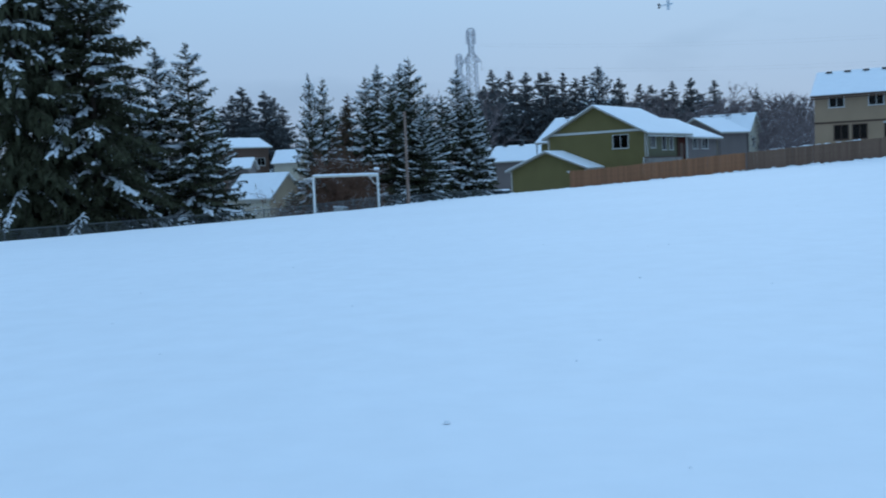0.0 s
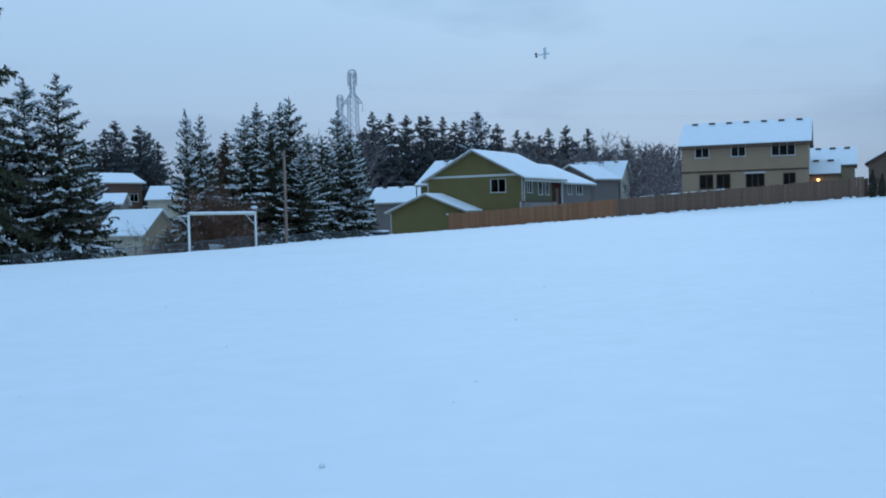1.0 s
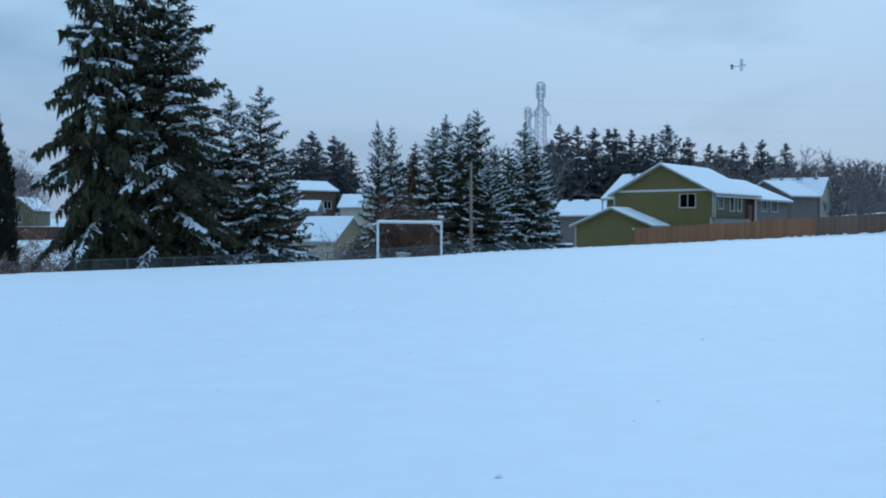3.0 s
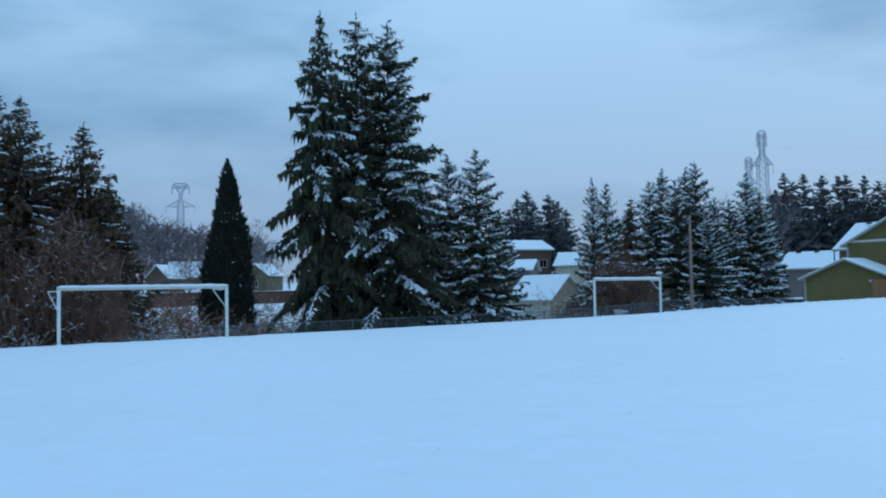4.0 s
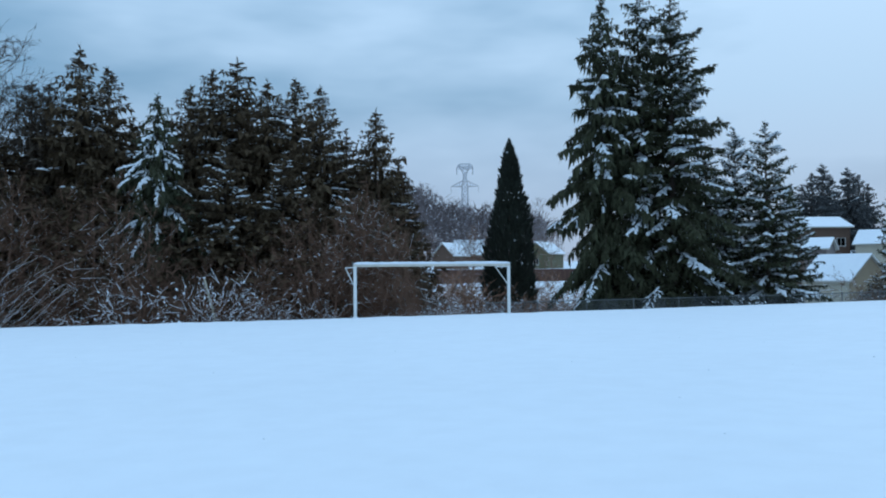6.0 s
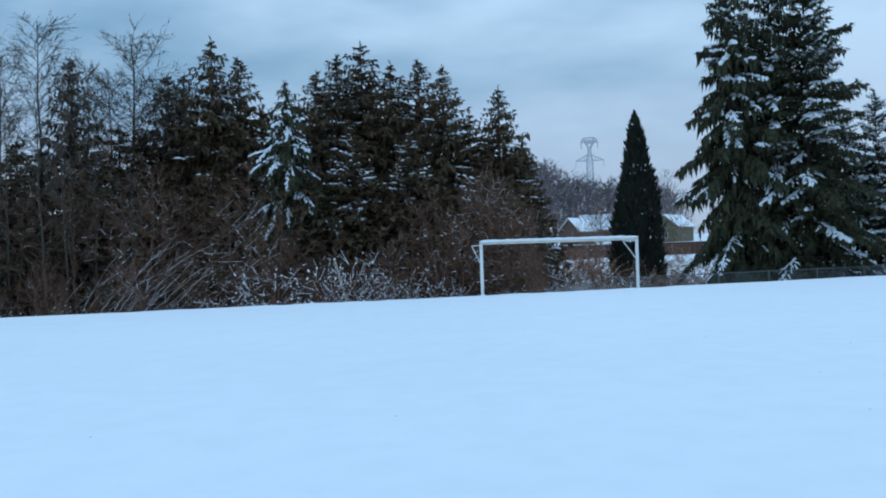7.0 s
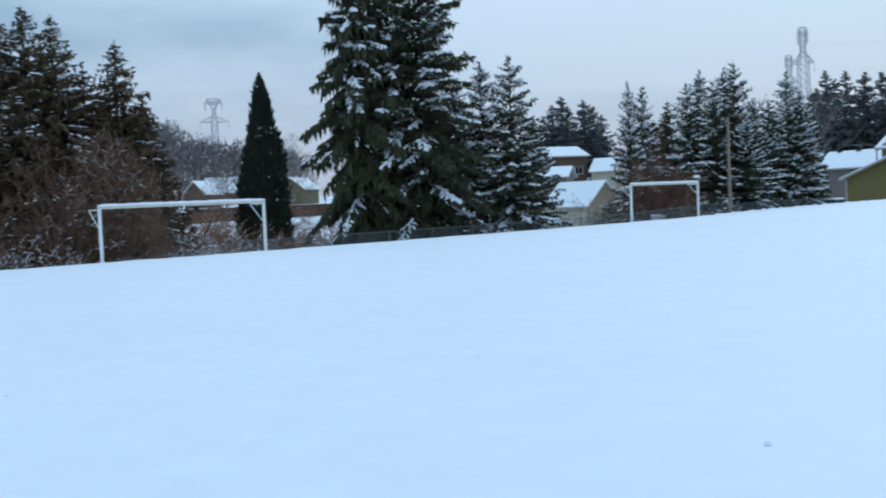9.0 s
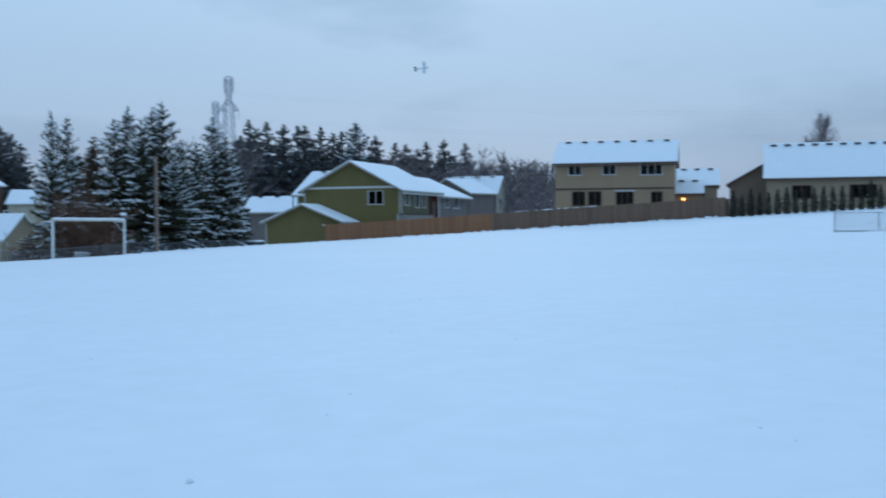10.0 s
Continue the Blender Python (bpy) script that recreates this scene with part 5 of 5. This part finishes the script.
building("grey_house_wing", "long grey house wing with a snowy roof and pale gable end", (*bearing(-15.0, 138.0), 0.6), -30, 6.7, 6.4, 5.5, 2.2, "x", M_GREY,
         front=((4.4, 0.6, 1.2, 1.1, 1), (1.6, 0.6, 1.2, 1.1, 1)), right=((2.2, 3.4, 1.6, 1.3, 1),), over=0.4, vents=3, snow=0.16, right_mat=M_PALE)

# house behind the garage
building("grey_bungalow", "grey house with a broad snowy roof behind the garage", at(-70.5, 108.0, -0.25), -36, 10.0, 8.0, 3.6, 1.9, "x", M_GREY,
         front=((5.4, 1.6, 1.1, 1.1, 1), (7.4, 1.6, 1.1, 1.1, 1), (8.9, 0.2, 0.7, 1.1, 0)), over=0.4, vents=4, snow=0.14, group="houses")

# houses down the slope behind the goals
building("cream_shed", "small cream house with a snow-covered gable roof", (*bearing(9.42, 108), -2.4), 56, 5.3, 6.6, 2.75, 2.4, "y", M_PALE, over=0.35, front_mat=M_TAN)
building("brown_house", "brown house with a flat snowy roof on the slope", (*bearing(11.6, 165), 2.6), 38, 7.2, 8.0, 5.4, 1.5, "x", M_BROWNWALL,
         front=((1.2, 2.4, 1.4, 1.2, 1), (5.0, 2.4, 1.4, 1.2, 1)), over=0.5, group="far houses")
building("low_grey_house", "low grey house with a snowy roof", (*bearing(11.75, 140), 0.0), 0, 2.9, 6.0, 4.1, 1.3, "x", M_GREY, over=0.4, group="far houses")
building("low_grey_house", "low pale house half hidden by firs", (*bearing(9.15, 165), 3.0), -5, 4.0, 7.0, 2.2, 2.0, "x", M_PALE, over=0.4, group="far houses")
building("far_brown_house", "small brown gabled house with a white roof beyond the cypress", (*bearing(32.4, 196), 1.2), 4, 4.2, 7.0, 3.6, 2.2, "y", M_BROWNWALL, over=0.4, group="far houses")
building("far_brown_house", "brown house with a steep white roof beyond the cypress", (*bearing(31.3, 212), 1.2), 24, 6.2, 9.0, 3.9, 3.0, "x", M_BROWNWALL,
         front=((1.2, 1.6, 1.2, 1.1, 1), (3.8, 1.6, 1.2, 1.1, 1)), over=0.4, group="far houses")
building("far_gabled_house", "grey-green gabled house with a white roof beyond the cypress", (*bearing(27.15, 195), 1.2), 6, 5.0, 9.0, 3.75, 2.0, "y", M_SAGE,
         front=((1.9, 1.5, 1.1, 1.1, 1),), over=0.4, group="far houses")

parked_car(-2.25, 91.0, -0.93, 60)
parked_car(-3.85, 93.0, -0.80, 60)

# ---- board fence ----


def board_fence(name, label, a0, a1, b, h, material, step=0.15):
    x0, y0 = field(a0, b)
    f = thing(name, pose(x0, y0, gz(x0, y0), 0, 0, -36), label, "board fence")
    zb = gz(*field(a0, b))
    r = random.Random(int(abs(a0) * 10))
    board = mesh_board(material)
    n = int((a1 - a0) / step)
    for i in range(n):
        u = i * step
        zz = gz(*field(max(a0 + u, -46.5), b)) - zb
        part("board", board, None, f, "", pose(u, r.uniform(-0.008, 0.008), zz - 0.15, 0, r.uniform(-0.6, 0.6), 0) @ Matrix.Diagonal((1, 1, h * r.uniform(0.975, 1.02), 1)))
    for i in range(int((a1 - a0) / 2.4) + 1):
        u = i * 2.4
        zz = gz(*field(max(a0 + u, -46.5), b)) - zb
        part("post", box(u - 0.05, 0.03, zz - 0.5, u + 0.05, 0.13, zz + h - 0.2), material, f)
        if u + 2.4 <= a1 - a0:
            z2 = gz(*field(max(a0 + u + 2.4, -46.5), b)) - zb
            for k in (0.35, h - 0.45):
                part("rail", slab(((u, 0.02, zz + k), (u + 2.4, 0.02, z2 + k), (u + 2.4, 0.06, z2 + k), (u, 0.06, zz + k)), 0, 0.09), material, f)
    return f


def mesh_board(material):
    bm = bmesh.new()
    w = 0.147
    prof = ((0, 0), (w, 0), (w, 0.965), (w - 0.03, 1.0), (0.03, 1.0), (0, 0.965))
    lo = [bm.verts.new((x, 0, z)) for x, z in prof]
    hi = [bm.verts.new((x, 0.018, z)) for x, z in prof]
    bm.faces.new(lo)
    bm.faces.new(hi[::-1])
    for k in range(6):
        bm.faces.new((lo[k], hi[k], hi[(k + 1) % 6], lo[(k + 1) % 6]))
    bmesh.ops.recalc_face_normals(bm, faces=bm.faces)
    me = bpy.data.meshes.new("board")
    bm.to_mesh(me)
    bm.free()
    me.materials.append(material)
    return me


board_fence("wooden_gate", "dark brown wooden gate at the fence's end", -8.5, -7.2, 90.6, 1.75, M_DARKTRIM)
board_fence("cedar_fence", "reddish cedar board fence standing in snow", -48.2, -30.0, 90.0, 1.85, M_CEDAR)
board_fence("board_fence", "weathered brown board fence standing in snow", -29.9, -8.42, 90.0, 1.85, M_OLDWOOD)

# ---- dark yard fence of the far houses beyond the cypress ----
f_top = EYE_Z + 165 * math.tan(radians(0.12))
fx, fy = field(-150, 56.0)
yard = thing("yard_fence", pose(fx, fy, f_top, 0, 0, 54), "dark red-brown yard fence with snow on its top", "fence")
for i in range(14):
    u = i * 2.4
    g0 = min(gz(*field(-150, 56.0 + u)), gz(*field(-150, 58.4 + u))) - f_top
    part("panel", box(u + 0.06, -0.02, g0 - 0.1, u + 2.34, 0.02, -0.16, 0.01), M_YARDWOOD, yard)
    part("post", box(u - 0.055, -0.055, g0 - 0.4, u + 0.055, 0.055, -0.02, 0.01), M_YARDWOOD, yard)
    part("snow", box(u + 0.06, -0.05, -0.158, u + 2.34, 0.05, -0.158 + 0.05 + 0.03 * (i * 7 % 3), 0.02), M_SNOWLUMP, yard, "thin line of snow")

# ---- snow caught on the fence top and heaped along its foot ----


def heaps(name, label, path, low, high, flat, count, seed):
    """Small uneven heaps of snow scattered along a line of ground."""
    rng = np.random.default_rng(seed)
    t = rng.random(count)
    a = path[0] + (path[1] - path[0]) * t
    b = path[2] + (path[3] - path[2]) * t + rng.normal(0, 0.10, count)
    xy = [field(p, q) for p, q in zip(a, b)]
    pos = np.array([(x, y, gz(x, y) + flat) for x, y in xy])
    way = np.stack([np.cos(rng.normal(-0.63, 0.3, count)), np.sin(rng.normal(-0.63, 0.3, count)), np.zeros(count)], 1)
    size = rng.uniform(low, high, count)
    v, f = lumps(rng, pos, way, size, size * 0.6, size * rng.uniform(0.1, 0.32, count))
    ob = thing(name, pose(0, 0, 0), label, "snow", "", "stuff")
    part("heap", mesh_of("heap", v.tolist(), f, M_SNOWLUMP, True), None, ob)


heaps("snow_heaps", "uneven heaps of snow along the foot of the fence", (-55.0, -8.0, 89.75, 89.75), 0.12, 0.6, -0.04, 260, 3)
heaps("edge_snow", "low uneven lip of snow along the field's edge", (-46.4, -46.4, -16.0, 92.0), 0.10, 0.42, -0.03, 620, 6)
heaps("fence_snow", "small caps of snow on the fence top", (-29.0, -20.0, 90.0, 90.0), 0.08, 0.26, 1.70, 46, 4)

# ---- young cypresses in a row before the tan house ----
for i in range(22):
    x, y = field(-7.6 + i * 0.72, 87.6 - 0.02 * i)
    r = random.Random(i)
    if "hedge" not in FIRST:
        hedge_meshes = column_tree(71, 2.25, 0.25, 560, 0.24)
    plant("hedge", hedge_meshes, ("trunk", "crown", "snow"), x, y, r.uniform(0.85, 1.12), "young_cypress", "slim dark young cypress in a planted row", "cypress tree",
          "row of young cypresses", 1.0, r.uniform(0, 360))

# ---- low net frame on the slope ----
nx, ny = bearing(-36.3, 57.5)
nm = pose(nx, ny, gz(nx, ny), 0, 0, -38)
frame_net = thing("fence_panel", nm, "low steel fence panel with wire net, standing in snow", "fence panel")
for u in (0.0, 2.2, 4.4):
    part("post", tube_mesh("post", [((u, 0, -0.3), (u, 0, 1.12), 0.022, 0.022)], M_STEEL, 8), None, frame_net)
for z in (0.06, 1.06):
    part("rail", tube_mesh("rail", [((0, 0, z), (4.4, 0, z), 0.026 if z < 0.5 else 0.012, 0.026 if z < 0.5 else 0.012)], M_STEEL, 8), None, frame_net)
seg = []
for i in range(-6, 30):
    for sg in (1, -1):
        p, q = i * 0.15, i * 0.15 + sg * 1.0
        lo, hi = min(max(p, 0), 4.4), min(max(q, 0), 4.4)
        if abs(hi - lo) > 0.02:
            za, zb_ = 0.06 + abs(lo - p), 0.06 + abs(lo - p) + abs(hi - lo)
            seg.append(((lo, 0, za), (hi, 0, min(zb_, 1.06)), 0.006, 0.006))
part("wire_net", tube_mesh("wire_net", seg, M_STEEL, 3, False), None, frame_net)

# ---- pylons, pole and wires ----


def pylon(x, y, z, h, turn, label, heads=1.0, thick=0.0021):
    """Lattice power pylon: tapering body, wide lower arms, a narrow waist and a domed head whose sides hang down."""
    p = thing("power_pylon", pose(x, y, z, 0, 0, turn), label, "power pylon", "power pylons")
    stations = ((0.0, 0.080), (0.60, 0.030), (0.79, 0.028), (0.855, 0.013), (0.90, 0.015), (0.985, 0.026 * heads))
    levels = [0.0, 0.1, 0.19, 0.27, 0.34, 0.40, 0.455, 0.505, 0.55, 0.60, 0.65, 0.70, 0.745, 0.79, 0.825, 0.855, 0.90, 0.94, 0.985]

    def half(t):
        for (t0, w0), (t1, w1) in zip(stations, stations[1:]):
            if t <= t1:
                return h * (w0 + (w1 - w0) * (t - t0) / (t1 - t0))
        return h * stations[-1][1]

    t_r = thick * h
    braces = []
    for lo, hi in zip(levels, levels[1:]):
        a, b = half(lo), half(hi)
        for s in (1, -1):
            braces += [((-a, s * a, lo * h), (b, s * b, hi * h), t_r * 0.6, t_r * 0.6), ((a, s * a, lo * h), (-b, s * b, hi * h), t_r * 0.6, t_r * 0.6),
                       ((s * a, -a, lo * h), (s * b, b, hi * h), t_r * 0.6, t_r * 0.6), ((s * a, a, lo * h), (s * b, -b, hi * h), t_r * 0.6, t_r * 0.6),
                       ((-b, s * b, hi * h), (b, s * b, hi * h), t_r * 0.5, t_r * 0.5)]
    for sx, sy in ((1, 1), (1, -1), (-1, 1), (-1, -1)):
        rings = [[(sx * half(t) + u * t_r, sy * half(t) + v * t_r, t * h) for u, v in ((-1, -1), (1, -1), (1, 1), (-1, 1))] for t, _ in stations]
        n = len(rings)
        faces = [(r * 4 + k, r * 4 + (k + 1) % 4, r * 4 + 4 + (k + 1) % 4, r * 4 + 4 + k) for r in range(n - 1) for k in range(4)] + [(0, 3, 2, 1), tuple(range(n * 4 - 4, n * 4))]
        part("tower_leg", mesh_of("tower_leg", [q for ring in rings for q in ring], faces, M_PYLON), None, p)
    part("lattice", tube_mesh("lattice", braces, M_PYLON, 3, False), None, p)
    for s in (1, -1):
        reach = (0.030 + 0.050 * heads) * h
        arm = []
        for sy in (1, -1):
            for z0, x0 in ((0.775, 0.028), (0.835, 0.018)):
                root, tip = (s * x0 * h, sy * x0 * h, z0 * h), (s * reach, 0, 0.778 * h)
                arm.append((root, tip, t_r, t_r * 0.8))
            for k in (0.25, 0.5, 0.75):
                xx = s * (0.026 * h + (reach * s * s - 0.026 * h) * k)
                arm.append(((xx, sy * 0.026 * h * (1 - k), 0.776 * h), (xx, sy * 0.020 * h * (1 - k), (0.776 + 0.058 * (1 - k)) * h), t_r * 0.5, t_r * 0.5))
        arm.append(((s * reach, 0, 0.778 * h), (s * reach, 0, 0.715 * h), t_r * 0.7, t_r * 0.7))
        part("cross_arm", tube_mesh("cross_arm", arm, M_PYLON, 4, False), None, p)
    head = []
    arc = [(k * heads, zt) for k, zt in ((-0.037, 0.895), (-0.039, 0.955), (-0.033, 0.985), (-0.022, 1.0), (0.022, 1.0), (0.033, 0.985), (0.039, 0.955), (0.037, 0.895))]
    for (x0, z0), (x1, z1) in zip(arc, arc[1:]):
        for sy in (0.012, -0.012):
            head.append(((x0 * h, sy * h, z0 * h), (x1 * h, sy * h, z1 * h), t_r, t_r))
    for zt in (0.950, 0.962, 0.974):
        head.append(((-0.038 * heads * h, 0, zt * h), (0.038 * heads * h, 0, zt * h), t_r, t_r))
    part("head", tube_mesh("head", head, M_PYLON, 4, False), None, p)
    return p


def pylon_at(az, d, el, turn, label, heads=1.0, thick=0.0021):
    x, y = bearing(az, d)
    z = gz(x, y)
    pylon(x, y, z, EYE_Z + d * math.tan(radians(el)) - z, turn, label, heads, thick)


pylon_at(-2.45, 300, 8.4, -20, "tall grey lattice power pylon above the firs", 0.75)
pylon_at(-1.72, 420, 7.0, -20, "grey lattice power pylon further off", 0.75)
pylon_at(30.55, 420, 6.2, 25, "far grey lattice power pylon with wide arms", 2.1, 0.0030)

# the wires run off to the east from the tall pylon
wire_set = thing("power_line", pose(0, 0, 0), "thin grey power wires sagging from the pylon", "power line")
for k, (off, up_) in enumerate(((-3.5, 41.0), (3.5, 41.0), (-4.5, 34.0), (4.5, 34.0))):
    x0, y0 = bearing(-2.45, 300)
    x1, y1 = 330.0, 190.0
    pts = []
    for i in range(25):
        t = i / 24
        pts.append((x0 + (x1 - x0) * t + off * 0.5, y0 + (y1 - y0) * t + off, up_ + (22.0 - up_ * 0.25) * t * 0.2 - 4 * 9.0 * t * (1 - t)))
    part("wire", swept("wire", pts, 0.010, M_PYLON), None, wire_set)

px, py = bearing(1.55, 78)
pz = gz(px, py)
pole = thing("utility_pole", pose(px, py, pz), "bare brown wooden utility pole among firs", "utility pole")
part("shaft", tube_mesh("shaft", [((0, 0, -1.0), (0, 0, EYE_Z + 78 * math.tan(radians(3.9)) - pz), 0.15, 0.10)], M_POLE, 10), None, pole)

# ---- small things behind the second goal ----
bx, by = bearing(5.62, 73.5)
crate = thing("utility_box", pose(bx, by, EYE_Z + 73.5 * math.tan(radians(-1.75)), 0, 0, 30), "small white utility box in the snow behind the goal", "utility box")
part("housing", box(-0.28, -0.2, -0.6, 0.28, 0.2, 0.42, 0.03), M_TRIM, crate)
part("lid", box(-0.31, -0.23, 0.425, 0.31, 0.23, 0.5, 0.02), M_SNOWLUMP, crate, "snowy lid")
sx_, sy_ = bearing(3.32, 77.0)
s_top = EYE_Z + 77.0 * math.tan(radians(0.55)) - gz(sx_, sy_)
stake = thing("wooden_post", pose(sx_, sy_, gz(sx_, sy_), 0, 0, 10), "thin wooden post with a thick cap of snow behind the goal", "post")
part("post", tube_mesh("post", [((0, 0, -0.3), (0, 0, s_top), 0.05, 0.045)], M_POLE, 8), None, stake)
part("cap", box(-0.2, -0.16, s_top, 0.2, 0.16, s_top + 0.06, 0.02), M_POLE, stake)
bm = box(-0.25, -0.2, s_top + 0.062, 0.25, 0.2, s_top + 0.3, 0.09)
part("snow", bm, M_SNOWLUMP, stake, "cap of white snow")

bx, by = bearing(5.28, 74.5)
crate = thing("utility_box", pose(bx, by, EYE_Z + 74.5 * math.tan(radians(-1.75)), 0, 0, 12), "low grey utility box in the snow behind the goal", "utility box")
part("housing", box(-0.22, -0.2, -0.6, 0.22, 0.2, 0.36, 0.03), M_FASCIA, crate)
part("lid", box(-0.25, -0.23, 0.365, 0.25, 0.23, 0.43, 0.02), M_SNOWLUMP, crate, "snowy lid")
# a leaning pale stake before the wood
sx_, sy_ = bearing(44.4, 50.2)
stake = thing("leaning_stake", pose(sx_, sy_, gz(sx_, sy_), 0, -14, 44), "pale leaning stake at the edge of the wood", "post")
part("post", tube_mesh("post", [((0, 0, -0.4), (0, 0, EYE_Z + 50.2 * math.tan(radians(-0.15)) - gz(sx_, sy_)), 0.06, 0.05)], M_PALE, 8), None, stake)
part("cap", box(-0.07, -0.07, EYE_Z + 50.2 * math.tan(radians(-0.15)) - gz(sx_, sy_) + 0.002, 0.07, 0.07, EYE_Z + 50.2 * math.tan(radians(-0.15)) - gz(sx_, sy_) + 0.06, 0.02), M_SNOWLUMP, stake, "cap of snow")
# pole beside the olive house, standing in for a vent pipe and branch
lx, ly = bearing(-6.0, 114.0)
l_top = EYE_Z + 114.0 * math.tan(radians(1.85)) - gz(lx, ly)
lamp = thing("street_lamp", pose(lx, ly, gz(lx, ly), 0, 0, -6), "dark metal pole with a curved arm, for a vent pipe and branch", "street lamp")
part("pole", tube_mesh("pole", [((0, 0, -0.4), (0, 0, l_top), 0.09, 0.06)], M_DARKTRIM, 8), None, lamp)
part("arm", tube_mesh("arm", [((0, 0, l_top - 0.1), (-0.5, 0, l_top + 0.12), 0.04, 0.04), ((-0.5, 0, l_top + 0.12), (-1.5, 0, l_top + 0.2), 0.04, 0.035)], M_DARKTRIM, 6), None, lamp)
part("head", box(-2.0, -0.12, l_top + 0.14, -1.48, 0.12, l_top + 0.26, 0.04), M_STEEL, lamp, "grey end piece added to the arm")

# ---- clods thrown up in the snow ----
c_rng = np.random.default_rng(17)
c_az, c_d = c_rng.uniform(-36, 60, 70), c_rng.uniform(5, 38, 70)
c_pos = np.array([(*bearing(a_, d_), gz(*bearing(a_, d_)) + 0.01) for a_, d_ in zip(c_az, c_d)])
c_way = np.stack([c_rng.normal(0, 1, 70), c_rng.normal(0, 1, 70), np.zeros(70)], 1)
c_size = c_rng.uniform(0.02, 0.06, 70)
c_v, c_f = lumps(c_rng, c_pos, c_way, c_size, c_size * 0.7, c_size * 0.25)
tagged(new("snow_clods", mesh_of("snow_clods", c_v.tolist(), c_f, M_SNOWLUMP, True)), "small loose clods of snow scattered over the field", "snow clods", kind="stuff")

# ---- model aeroplane in the air ----
ax, ay = bearing(-13.45, 55)
plane_toy = thing("model_aeroplane", pose(ax, ay, EYE_Z + 55 * math.tan(radians(9.0)), 35, 8, 172) @ Matrix.Scale(0.75, 4), "small white foam model aeroplane with a dark tail, flying", "model aeroplane")
bm = bmesh.new()
bmesh.ops.create_cone(bm, cap_ends=True, segments=10, radius1=0.075, radius2=0.03, depth=1.0, matrix=pose(0, 0, 0, 0, 90, 0))
part("fuselage", bm, M_FOAM, plane_toy)
part("wing", box(-0.30, -0.62, 0.04, -0.08, 0.62, 0.07, 0.01), M_FOAM, plane_toy)
part("tailplane", box(0.38, -0.24, 0.0, 0.54, 0.24, 0.025, 0.006), M_BLACK, plane_toy, "dark tailplane")
part("fin", box(0.38, -0.015, 0.026, 0.54, 0.015, 0.24, 0.006), M_BLACK, plane_toy, "dark tail fin")
